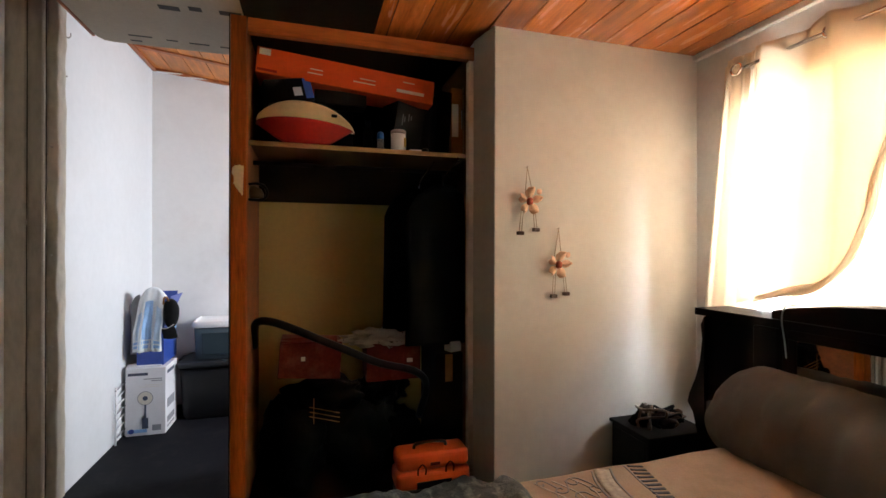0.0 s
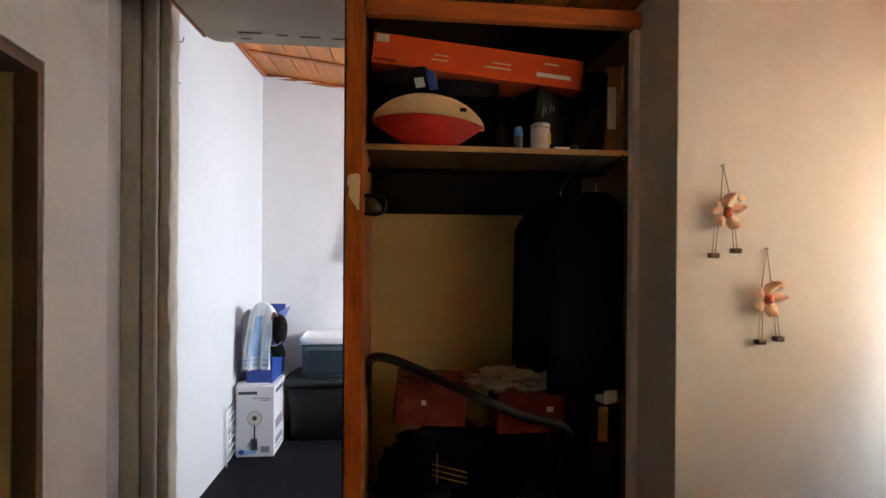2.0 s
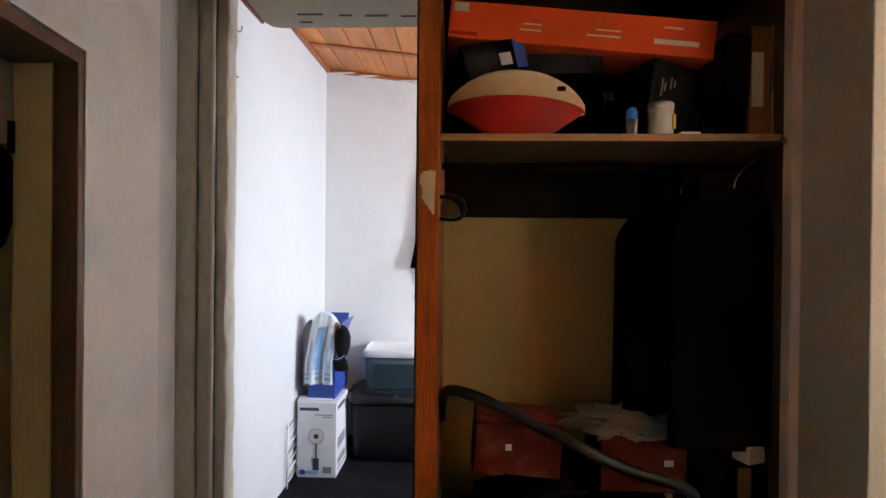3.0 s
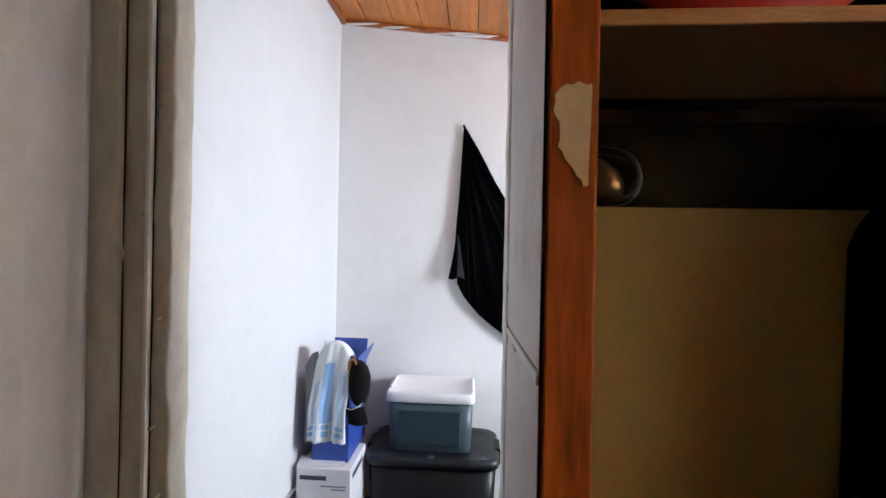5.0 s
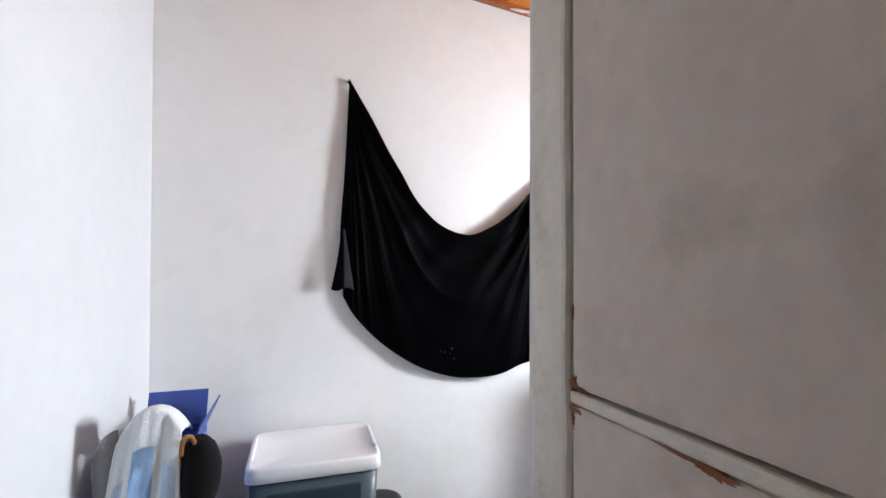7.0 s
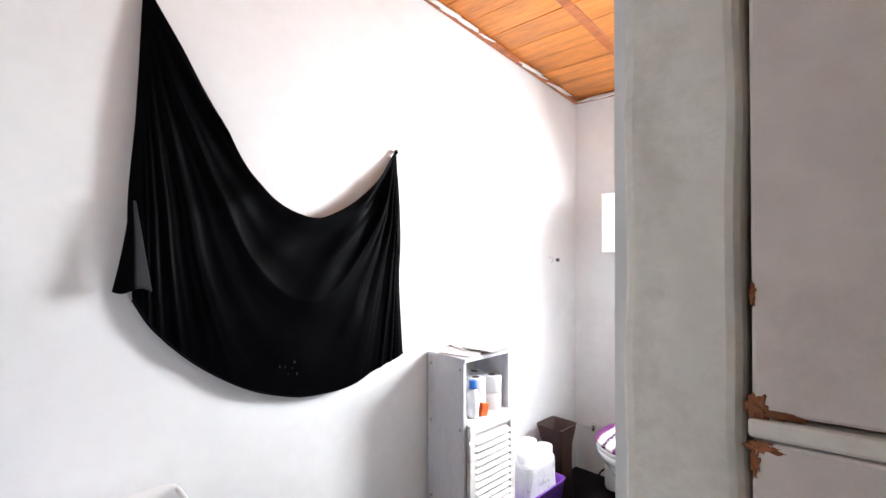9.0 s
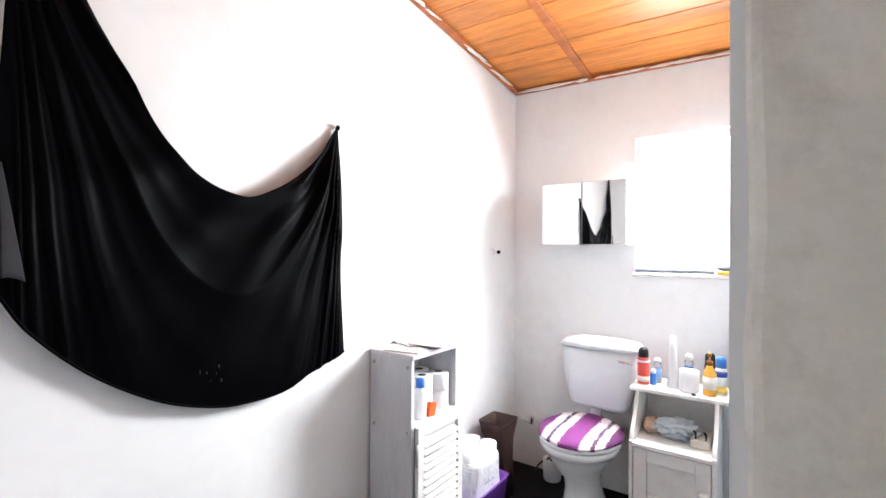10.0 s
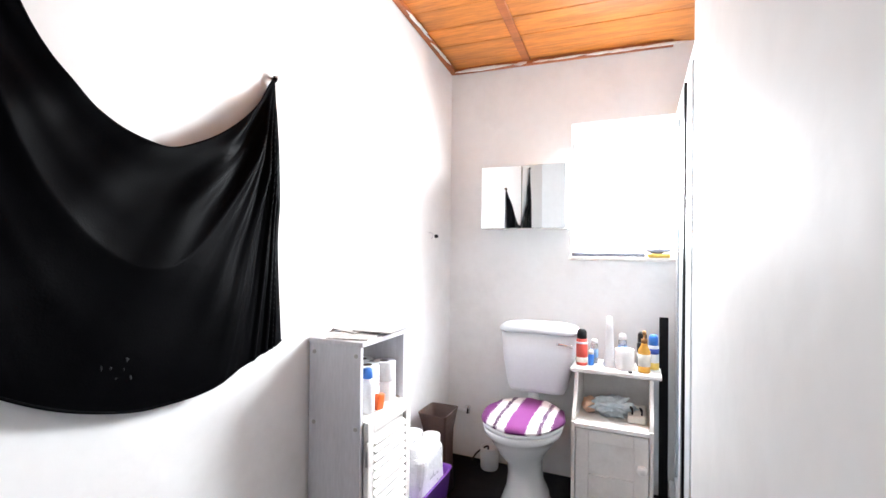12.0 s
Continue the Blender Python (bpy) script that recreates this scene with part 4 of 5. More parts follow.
part("pilaster", box(1.735, 1.762, 1.1, 1.2, 0, .94, .006), DARKWOOD, hb)
part("frame", bx(bx(bx(box(1.747, 1.765, -.13, 1.075, .905, .94, .004), 1.747, 1.765, -.13, 1.075, .55, .6, .004), 1.747, 1.765, 1.045, 1.075, .6, .905, .004), 1.747, 1.765, -.13, -.1, .6, .905, .004), DARKWOOD, hb)
part("mirror_panel", box(1.752, 1.7595, -.1, 1.045, .6, .905), MIRROR, hb, "mirror panel")
simple("beaded_chain", tube(bmesh.new(), spline([(1.8, 1.07, 1.03), (1.735, 1.072, 1.026), (1.72, 1.075, .98), (1.727, 1.07, .9), (1.73, 1.066, .84)], 8), .0025, 6), SCREW, "thin beaded chain hanging over the headboard", "chain")

ns = thing("bedside_cabinet", "small black bedside cabinet with clutter on it", "bedside cabinet", (1.7, 1.6, 0))
part("body", box(1.53, 1.86, 1.52, 1.78, 0, .375, .005), BLACKCARD, ns)
part("top", box(1.52, 1.87, 1.51, 1.79, .375, .392, .005), BLACKCARD, ns)
part("drawer", box(1.524, 1.53, 1.54, 1.76, .18, .36, .003), BLACKCARD, ns)
for k, (x, y, r) in enumerate([(1.6, 1.66, (.05, .04, .03)), (1.7, 1.62, (.06, .05, .035)), (1.79, 1.66, (.05, .05, .03)), (1.66, 1.7, (.04, .03, .045))]):
    simple("dark_pouch", lump(bmesh.new(), (x, y, .392 + r[2] * .8), r, .4, 2.6, k + 3, 3), DARKWOOD if k % 2 else COAT, "small dark crumpled pouch on the bedside cabinet", "pouch", "clutter by the bed")

for k in range(7):
    strap = random.Random(40 + k)
    pts = [(1.56 + .27 * strap.random(), 1.58 + .16 * strap.random(), .4 + .085 * strap.random()) for _ in range(4)]
    simple("dark_strap", tube(bmesh.new(), spline([(pts[0][0], pts[0][1], .397)] + pts + [(pts[3][0], pts[3][1] + .02, .397)], 6), .006, 6), COAT if k % 2 else BROWNDOOR, "thin dark strap tangled on the bedside cabinet", "strap", "clutter by the bed")

# ---- curtains ----
rod = thing("curtain_rod", "thin metal curtain rod with chrome rings", "curtain rod", (2.03, .9, 2.068))
part("rod", tube(bmesh.new(), [(1.985, -.1, 2.068), (1.985, 1.462, 2.068)], .008, 10), CHROME, rod)
for y in (.1, 1.43):
    part("bracket", box(1.985, 2.1, y - .008, y + .008, 2.058, 2.078, .002), CHROME, rod)


def ring(y, x=1.976):
    bm = bmesh.new()
    pts = [(x + .004 * math.sin(a), y + .026 * math.cos(a), 2.068 + .026 * math.sin(a)) for a in [2 * math.pi * k / 20 for k in range(21)]]
    return tube(bm, pts, .006, 8)


def curtain(name, label, f, eyelets):
    th = thing(name, label, "curtain", (2.02, eyelets[0], .5), "bedroom curtains")
    part("cloth", sheet(bmesh.new(), f, 70, 50), CURTAIN, th, "", .002)
    for y in eyelets:
        part("eyelet", ring(y), CHROME, th, "chrome eyelet")


def panel_a(u, v):
    y = (1.632 - .26 * u) * (1 - v) + (1.8 - .36 * u) * v
    return Vector((2.035 + .05 * (1 - u) ** 5 + (.022 + .014 * v) * math.sin(u * 12 + .6 + .5 * v) * min(1, .2 + 4 * u) + .006 * math.sin(u * 41 + v * 3), y, 2.15 - 1.61 * v + .006 * math.sin(u * 14)))


HEM = spline([(0, 1.47, .985), (0, 1.36, 1.02), (0, 1.24, 1.055), (0, 1.1, 1.1), (0, 1.01, 1.2), (0, .955, 1.36), (0, .92, 1.52), (0, .86, 1.7), (0, .78, 1.86)], 8)


def panel_b(u, v):
    low = along(HEM, u)
    top = Vector((0, 1.4 - .675 * u, 2.128 + .01 * math.sin(u * 15 + 2)))
    p = top.lerp(low, v)
    gather = (1 - .5 * v) * .034 * math.sin(u * 17 + 2.4 + v) + .012 * v * math.sin(u * 31 + 5 * v) + .006 * math.sin(u * 47 + v * 4)
    return Vector((1.985 + gather, p.y - .03 * math.sin(math.pi * v) * u, p.z))


def hem_roll(u, v):
    a = 2 * math.pi * v
    p = along(HEM, .12 + .88 * u)
    r = .012 + .012 * math.sin(math.pi * min(1, u * 1.6)) + .006 * math.sin(3 * a + 22 * u) + .006 * noise.noise(Vector((u * 14, v * 5, 2)))
    return Vector((1.955 + r * math.cos(a), p.y - r * .7 * math.sin(a), p.z + r * math.sin(a)))


# Extra curtain, added to block the lamp's direct light through the gaps.
def panel_c(u, v):
    return Vector((2.068 + .014 * math.sin(u * 17 + 2), 1.3 - 1.39 * u, 2.12 - 1.14 * v))


curtain("curtain", "peach cotton curtain glowing with daylight, hanging straight", panel_a, [1.478])
curtain("gathered_curtain", "peach cotton curtain glowing with daylight, swept up to one side", panel_b, [1.08])
part("hem", sheet(bmesh.new(), hem_roll, 90, 20), CURTAIN, bpy.data.objects["gathered_curtain"], "bunched hem of the curtain")
curtain("drawn_curtain", "added peach cotton curtain that holds back direct window light", panel_c, [.6, .3, .05])
simple("white_wall_box", bx(box(-1.52, -1.41, 1.9, 1.929, 1.66, 1.79, .004), -1.52, -1.42, 1.9, 1.929, 1.79, 1.92, .004), LIDWHITE, "white plastic wall box with a stepped edge", "wall box")
simple("black_wall_bag", lump(bmesh.new(), (-1.48, 1.9, 1.5), (.07, .03, .15), .2, 2, 3, 3), COAT, "black bag hanging below the wall box", "bag")
simple("picture_hook", tube(bmesh.new(), spline([(-1.1, 2.56, 2.3), (-1.085, 2.56, 2.29), (-1.075, 2.56, 2.3), (-1.075, 2.56, 2.315)], 4), .003, 6), SCREW, "small metal hook screwed into the wall", "hook")
simple("wall_screw", tube(bmesh.new(), [(-1.1, 2.565, 2.098), (-1.09, 2.565, 2.098)], .004, 6), SCREW, "single dark screw in the white wall", "screw")

# ---- black cloth ----
cl_top = spline([(-.408, 0, 2.062), (-.316, 0, 1.905), (-.223, 0, 1.728), (-.115, 0, 1.562), (-.02, 0, 1.48), (.09, 0, 1.445), (.187, 0, 1.477), (.283, 0, 1.54), (.38, 0, 1.635), (.458, 0, 1.742)], 8)
cl_low = spline([(-.428, 0, 1.2), (-.375, 0, 1.11), (-.265, 0, .998), (-.124, 0, .904), (.02, 0, .85), (.13, 0, .838), (.23, 0, .846), (.36, 0, .885), (.44, 0, .91), (.487, 0, .925)], 8)
cl_left = spline([(-.408, 0, 2.062), (-.425, 0, 1.7), (-.442, 0, 1.43), (-.428, 0, 1.2)], 10)
cl_right = spline([(.458, 0, 1.742), (.47, 0, 1.44), (.466, 0, 1.2), (.487, 0, .925)], 10)


def drapery(u, v):
    t, b, l, r = along(cl_top, u), along(cl_low, u), along(cl_left, v), along(cl_right, v)
    c = along(cl_top, 0) * (1 - u) * (1 - v) + along(cl_top, 1) * u * (1 - v) + along(cl_low, 0) * (1 - u) * v + along(cl_low, 1) * u * v
    p = t * (1 - v) + b * v + l * (1 - u) + r * u - c
    s = min(.985, max(.015, (p.x + .42) / .888))
    sag = max(.3, (2.075 - .32 * s - p.z) / (4 * s * (1 - s)))
    ph = 11 * math.log(sag / .42) + 1.5 * noise.noise(Vector((p.x * 2.2, p.z * 2.2, 4)))
    ridge = 1 - abs(math.sin(ph * .5)) ** .75
    fine = (.5 + .5 * math.cos(ph * 2.54 + 2)) ** 1.4
    r2, r1 = math.hypot(p.x - .458, p.z - 1.75), math.hypot(p.x + .408, p.z - 2.07)
    near = min(r1, r2)
    hem = min(1, 9 * min(u, 1 - u) + .05)
    amp = hem * (.003 + .042 * (.4 + .6 * s) * min(1, near * 3.2) * math.exp(-near * 1.1) * (1.15 - .65 * v) * (.75 + .6 * noise.noise(Vector((p.x * 3, p.z * 3, 9)))))
    ends = min(1, .15 + 3 * near)
    swing = math.atan2(.458 - p.x, max(.01, 1.76 - p.z))
    fan = (.5 + .5 * math.cos(swing * 21 + 1.6 * noise.noise(Vector((p.x * 3, p.z * 3, 2))) + .5)) ** 1.6
    amp2 = hem * .026 * min(1, r2 * 3.5) * math.exp(-r2 * 1.7) * (.75 + .4 * noise.noise(Vector((p.x * 2.5, p.z * 2.5, 5))))
    belly = .006 + .016 * ends * math.sin(math.pi * (.2 + .6 * v))
    return Vector((p.x, 3.864 - belly - amp * (ridge + .22 * fine) - amp2 * fan + .003 * noise.noise(p * 7), p.z))


cloth = thing("black_cloth", "large black velvet cloth pinned by two corners to the wall", "cloth", (.03, 3.84, .84))
part("drape", sheet(bmesh.new(), drapery, 190, 120), VELVET, cloth, "", .003)


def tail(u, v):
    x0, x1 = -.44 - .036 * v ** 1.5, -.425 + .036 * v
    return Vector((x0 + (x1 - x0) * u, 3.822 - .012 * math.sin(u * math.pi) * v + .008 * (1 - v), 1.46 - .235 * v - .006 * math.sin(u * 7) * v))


part("corner_tail", sheet(bmesh.new(), lambda u, v: tail(u * .55, v), 10, 20), VELVET, cloth, "hanging corner", .002)
# Right half of the same tail, in the tone that paints its light.
part("turned_edge", sheet(bmesh.new(), lambda u, v: tail(.55 + .45 * u, v), 10, 20), LITVELVET, cloth, "right half of the hanging corner, painted paler as lit", .002)
part("hem", tube(bmesh.new(), [Vector((p.x, drapery(i / (len(cl_low) - 1), 1).y - .002, p.z)) for i, p in enumerate(cl_low)], .0035, 6), VELVET, cloth)
for k, (x, z) in enumerate([(-.03, .958), (-.012, .955), (.0, .93), (.015, .945), (.03, .925), (.02, .965)]):
    u0, v0 = min(((i / 60, j / 60) for i in range(20, 50) for j in range(30, 60)), key=lambda q: (drapery(*q).x - x) ** 2 + (drapery(*q).z - z) ** 2)
    part("dust_mark", lump(bmesh.new(), (x, drapery(u0, v0).y - .0015, z), (.002 + .001 * (k % 3), .0006, .006 - .001 * (k % 4)), .6, 3, k, 3), DUST, cloth, "faint grey mark")
for x, z in ((-.408, 2.062), (.46, 1.744)):
    part("pin", tube(bmesh.new(), [(x, 3.87, z - .008), (x, 3.846, z - .006)], .004, 8), SCREW, cloth)
    part("gathered_corner", lump(bmesh.new(), (x, 3.856, z - .011), (.006, .009, .01), .35, 3, int(z * 10), 3), VELVET, cloth)

# ---- boxes in the corner ----
fb = thing("fan_carton", "white carton printed with a picture of a pedestal fan", "carton", (-.958, 3.39, 0))
part("body", box(-1.074, -.842, 3.27, 3.54, 0, .443, .003), WHITECARD, fb)
part("open_flap", tilted(box(-.1, .1, 0, .09, -.002, .002), Matrix.Translation((-.975, 3.285, .4475)) @ Matrix.Rotation(radians(9), 4, "Z") @ Matrix.Rotation(radians(3), 4, "X")), WHITECARD, fb)
fx, fy = -.955, 3.2685
for x0, x1, z0, z1, m in [(-1.06, -.945, .395, .413, DARKPRINT), (-.97, -.862, .368, .374, PRINTGREY), (-.925, -.862, .355, .361, PRINTGREY), (-.96, -.862, .33, .333, LABEL), (-.99, -.88, .318, .321, LABEL), (-1.062, -.95, .02, .042, PALEBLUE), (-.92, -.868, .028, .066, PRINTGREY)]:
    part("print", box(x0, x1, fy, fy + .0016, z0, z1), m, fb)
for z0, z1 in [(.39, .412), (.16, .22), (.06, .1), (.03, .04)]:
    part("side_print", box(-.8421, -.8405, 3.31, 3.47, z0, z1), PRINTGREY if z0 < .3 else DARKPRINT, fb)


def disc(x, y, z, r, m, name="picture"):
    bm = bmesh.new()
    tube(bm, [(x, y + .001, z), (x, y - .0006, z)], r, 24)
    part(name, bm, m, fb)


disc(fx - .005, fy, .245, .046, PRINTGREY), disc(fx - .005, fy - .0008, .245, .042, LABEL), disc(fx - .005, fy - .0016, .245, .015, DARKPRINT)
part("picture", box(fx - .01, fx + .0, fy - .0008, fy + .001, .11, .245), DARKPRINT, fb)
part("picture", box(fx - .024, fx + .012, fy - .0008, fy + .001, .045, .115), DARKPRINT, fb)
disc(-1.04, fy - .0008, .032, .016, BLUEBOX)

rk = thing("folded_rack", "folded white wire rack squeezed beside the carton", "rack", (-1.083, 3.25, 0))
for y in (3.14, 3.3):
    part("upright", tube(bmesh.new(), [(-1.083, y, 0), (-1.083, y + .01, .36)], .006, 8), LIDWHITE, rk)
for k in range(7):
    part("bar", tube(bmesh.new(), [(-1.083, 3.14, .04 + .05 * k), (-1.083, 3.305, .05 + .05 * k)], .004, 6), LIDWHITE if k % 3 else PRINTGREY, rk)

bb = thing("blue_carton", "open blue carton with pale print, standing on the white one", "carton", (-.95, 3.5, .446))
shell = box(-1.03, -1.026, 3.33, 3.64, .446, .82)
bx(shell, -.874, -.87, 3.33, 3.64, .446, .82), bx(shell, -1.026, -.874, 3.33, 3.334, .446, .82), bx(shell, -1.026, -.874, 3.636, 3.64, .446, .82), bx(shell, -1.026, -.874, 3.334, 3.636, .446, .452)
part("body", shell, BLUEBOX, bb)
part("side_print", box(-.8701, -.8685, 3.45, 3.62, .6, .8), PALEBLUE, bb)
part("front_flap", tilted(box(-.085, .085, -.002, .002, 0, .105), Matrix.Translation((-.957, 3.638, .82)) @ Matrix.Rotation(radians(-20), 4, "X")), BLUEBOX, bb)
part("side_flap", tilted(box(-.002, .002, -.15, .15, 0, .1), Matrix.Translation((-.872, 3.485, .815)) @ Matrix.Rotation(radians(24), 4, "Y")), BLUEBOX, bb)


def towel(u, v, off=0.0):
    z_top = .972 - .075 * abs(2 * u - 1.08) ** 2.2
    if v < .12:
        k = v / .12
        return Vector((-1.012 + .145 * u, 3.43 - .11 * k - off, z_top - .035 * (1 - k) ** 2 + off))
    k = (v - .12) / .88
    fold = .011 * math.sin(u * 11 + 1.5 * k) + .005 * math.sin(u * 27 + 4 * k)
    wide = .145 + .025 * min(1, 2.2 * k)
    return Vector((-1.012 - .032 * min(1, 1.6 * k) + wide * u, 3.318 - .022 * math.sin(1.5 * k) + fold * (.3 + k) - off, z_top + (.545 - z_top) * k))


def on_towel(u0, u1, v0, v1, off=.0045):
    return sheet(bmesh.new(), lambda u, v: towel(u0 + (u1 - u0) * u, v0 + (v1 - v0) * v, off), 24, 16)


tw = thing("hand_towel", "pale blue hand towel with white checks draped over the carton", "towel", (-.95, 3.33, .545))
part("cloth", sheet(bmesh.new(), towel, 44, 50), TOWELWHITE, tw, "", .006)
part("blue_stripe", on_towel(.34, .62, .3, .83), TOWELBLUE, tw, "faded blue stripe")
part("blue_stripe", on_towel(.1, .24, .42, .83), PALETOWEL, tw, "faded blue stripe")
part("blue_stripe", on_towel(.74, .94, .36, .83), PALETOWEL, tw, "faded blue stripe")
for v0, v1 in ((.845, .885), (.905, .95)):
    for u0, u1 in ((.02, .27), (.33, .6), (.66, .96)):
        part("check", on_towel(u0, u1, v0, v1), TOWELBLUE, tw, "blue woven check")


def shade_towel(u, v):
    return Vector((-1.07 + .06 * u + .006 * math.sin(v * 3), 3.338 + .004 * math.sin(u * 7 + v * 3) - .01 * u, .925 - .4 * v - .07 * (1 - u) ** 2 * (1 - v)))


simple("grey_cloth", sheet(bmesh.new(), shade_towel, 10, 24), SHADECLOTH, "grey cloth hanging behind the blue towel", "cloth", "", .005)
cp = thing("peaked_hat", "black baseball hat hung on the carton's edge", "hat", (-.85, 3.36, .62))
part("crown", lump(bmesh.new(), (-.826, 3.33, .795), (.05, .05, .1), .12, 1.5, 3, 3), CAPBLACK, cp)
part("peak", sheet(bmesh.new(), lambda u, v: Vector((-.84 + .085 * (u - .5) + .02 * math.sin(v * 1.5), 3.29 + .1 * u * 0 - .012 * math.cos((u - .5) * 3) + .01, .7 - .075 * v + .02 * (u - .5) ** 2)), 10, 10), CAPBLACK, cp, "", .006)
part("badge", tube(bmesh.new(), spline([(-.868, 3.283, .7), (-.845, 3.277, .697), (-.82, 3.276, .708), (-.798, 3.282, .724)], 6), .0022, 6), LABEL, cp, "pale stitched line")
part("strap", tube(bmesh.new(), spline([(-.862, 3.29, .86), (-.855, 3.28, .9), (-.842, 3.29, .905), (-.836, 3.31, .88)], 5), .006, 6), BROWNCARD, cp)

tt = thing("black_storage_tote", "large black plastic storage tote with a clipped lid", "storage tote", (-.52, 3.65, 0))
part("body", loft(bmesh.new(), [(-.52, 3.66, 0, .27, .17, .3), (-.52, 3.66, .02, .285, .18, .28), (-.52, 3.66, .385, .305, .195, .28)], 40), BLACKPLASTIC, tt)
part("lid", loft(bmesh.new(), [(-.52, 3.66, .375, .315, .203, .25), (-.52, 3.66, .405, .318, .205, .25), (-.52, 3.66, .418, .3, .19, .25), (-.52, 3.66, .41, .27, .165, .25), (-.52, 3.66, .412, .1, .06, .25)], 48), TOTELID, tt, "ridged black lid")
for x, y, w, d in [(-.21, 3.66, .016, .06), (-.83, 3.66, .016, .06)]:
    part("clip", box(x - w, x + w, y - d, y + d, .34, .42, .006), BLACKPLASTIC, tt)
for x in (-.52, -.28):
    part("notch", box(x - .015, x + .015, 3.468, 3.49, .415, .424, .003), SLATE, tt)
gt = thing("grey_storage_box", "slate grey plastic storage box with white lid on the tote", "storage box", (-.535, 3.68, .412))
part("body", loft(bmesh.new(), [(-.535, 3.68, .414, .19, .14, .22), (-.535, 3.68, .42, .195, .145, .22), (-.535, 3.68, .655, .205, .152, .22)], 44), SLATE, gt)
# Raised plate; its darker colour gives the shade of a set-back panel.
part("front_panel", box(-.68, -.39, 3.524, 3.535, .45, .615, .006), PANELDARK, gt, "front panel, darkened to look set back")
part("lid", loft(bmesh.new(), [(-.535, 3.68, .652, .21, .158, .16), (-.535, 3.68, .655, .214, .161, .16), (-.535, 3.68, .69, .211, .158, .16), (-.535, 3.68, .698, .204, .152, .16), (-.535, 3.68, .697, .198, .146, .16), (-.535, 3.68, .692, .19, .138, .16), (-.535, 3.68, .692, .05, .04, .16)], 48), LIDWHITE, gt, "white lid with raised rim")
for x in (-.735, -.335):
    part("lid_handle", box(x - .006, x + .006, 3.6, 3.78, .688, .706, .004), LIDWHITE, gt)

# ---- louvred cabinet ----
lc = thing("louvred_cabinet", "narrow white louvred cabinet with an open upper niche", "cabinet", (.79, 3.75, 0))
part("side_panel", box(.64, .657, 3.653, 3.862, 0, .89, .002), GREYPAINT, lc, "streaky white side panel with screws")
part("side_panel", box(.93, .947, 3.653, 3.862, 0, .89, .002), GREYPAINT, lc)
part("top", box(.636, .95, 3.642, 3.864, .89, .907, .003), GREYPAINT, lc)
part("back_panel", box(.657, .93, 3.85, 3.862, 0, .89), WHITEPAINT, lc)
part("niche_floor", box(.657, .93, 3.653, 3.85, .63, .645, .002), WHITEPAINT, lc)
door = part("door", box(.66, .945, 3.6465, 3.6515, .03, .64, .001), WHITEPAINT, lc, "louvred door")
for x0, x1, z0, z1, nm in [(.655, .69, .03, .64, "stile"), (.917, .95, .03, .64, "stile"), (.6905, .9165, .6, .64, "rail"), (.6905, .9165, .03, .09, "rail")]:
    part(nm, box(x0, x1, 3.63, 3.646, z0, z1, .003), WHITEPAINT, door)
base = tilted(box(-.113, .113, -.0175, .0175, -.003, .003, .0015, 1), Matrix.Rotation(radians(38), 4, "X"))
slat_mesh = bpy.data.meshes.new("slat")
base.to_mesh(slat_mesh)
base.free()
slat_mesh.materials.append(WHITEPAINT)
for k in range(17):
    s = new("slat", slat_mesh)
    s.parent = door
    s.location = Vector((.803, 3.638, .105 + .029 * k)) - ORIGIN[lc.name]
for y, z in [(3.67, .86), (3.84, .86), (3.67, .62), (3.84, .62), (3.67, .3), (3.84, .3)]:
    part("screw", tube(bmesh.new(), [(.642, y, z), (.637, y, z)], .007, 10), SCREW, lc)
part("hinge", tube(bmesh.new(), [(.653, 3.634, .5), (.653, 3.634, .58)], .005, 8), SCREW, lc)
for k, (x, y, z) in enumerate([(.8, 3.73, .645), (.884, 3.71, .645), (.78, 3.805, .645), (.87, 3.8, .645), (.8, 3.73, .718), (.884, 3.71, .718), (.78, 3.805, .718), (.87, 3.8, .718)]):
    roll = thing("toilet_roll", "white toilet paper roll in the cabinet niche", "toilet roll", (x, y, z), "spare toilet rolls")
    part("paper", turned(x, y, z, [(0, .041), (.002, .043), (.07, .043), (.072, .041)], 22), PAPER, roll)
    part("core", turned(x, y, z + .0715, [(0, .017), (.0012, .017)], 14), BROWNBIN, roll)
bt = thing("blue_capped_bottle", "white bottle with a bright blue cap in the niche", "bottle", (.732, 3.685, .645))
part("bottle", turned(.732, 3.685, .645, [(0, .022), (.01, .025), (.1, .025), (.12, .014)]), LIDWHITE, bt)
part("cap", turned(.732, 3.685, .765, [(0, .017), (.03, .016), (.034, .01)]), BLUECAP, bt)
simple("orange_packet", tilted(box(-.022, .022, -.009, .009, 0, .055, .004), Matrix.Translation((.772, 3.665, .645)) @ Matrix.Rotation(radians(12), 4, "Y")), ORANGETOOL, "bright orange plastic packet in the niche", "packet")
for k, (x, y, a) in enumerate([(.75, 3.74, 12), (.85, 3.78, -20), (.86, 3.7, 6)]):
    simple("magazine", tilted(roughen(box(-.1, .1, -.075, .075, 0, .004, .001), .002, 9), Matrix.Translation((x, y, .9075 + .0045 * k)) @ Matrix.Rotation(radians(a), 4, "Z")), NEWSPRINT,
           "worn paper magazine lying on the cabinet", "magazine", "magazines on the cabinet")

# purple crate with toilet rolls, bin
pc = thing("purple_crate", "open purple plastic crate full of wrapped toilet rolls", "crate", (1.2, 3.72, 0))
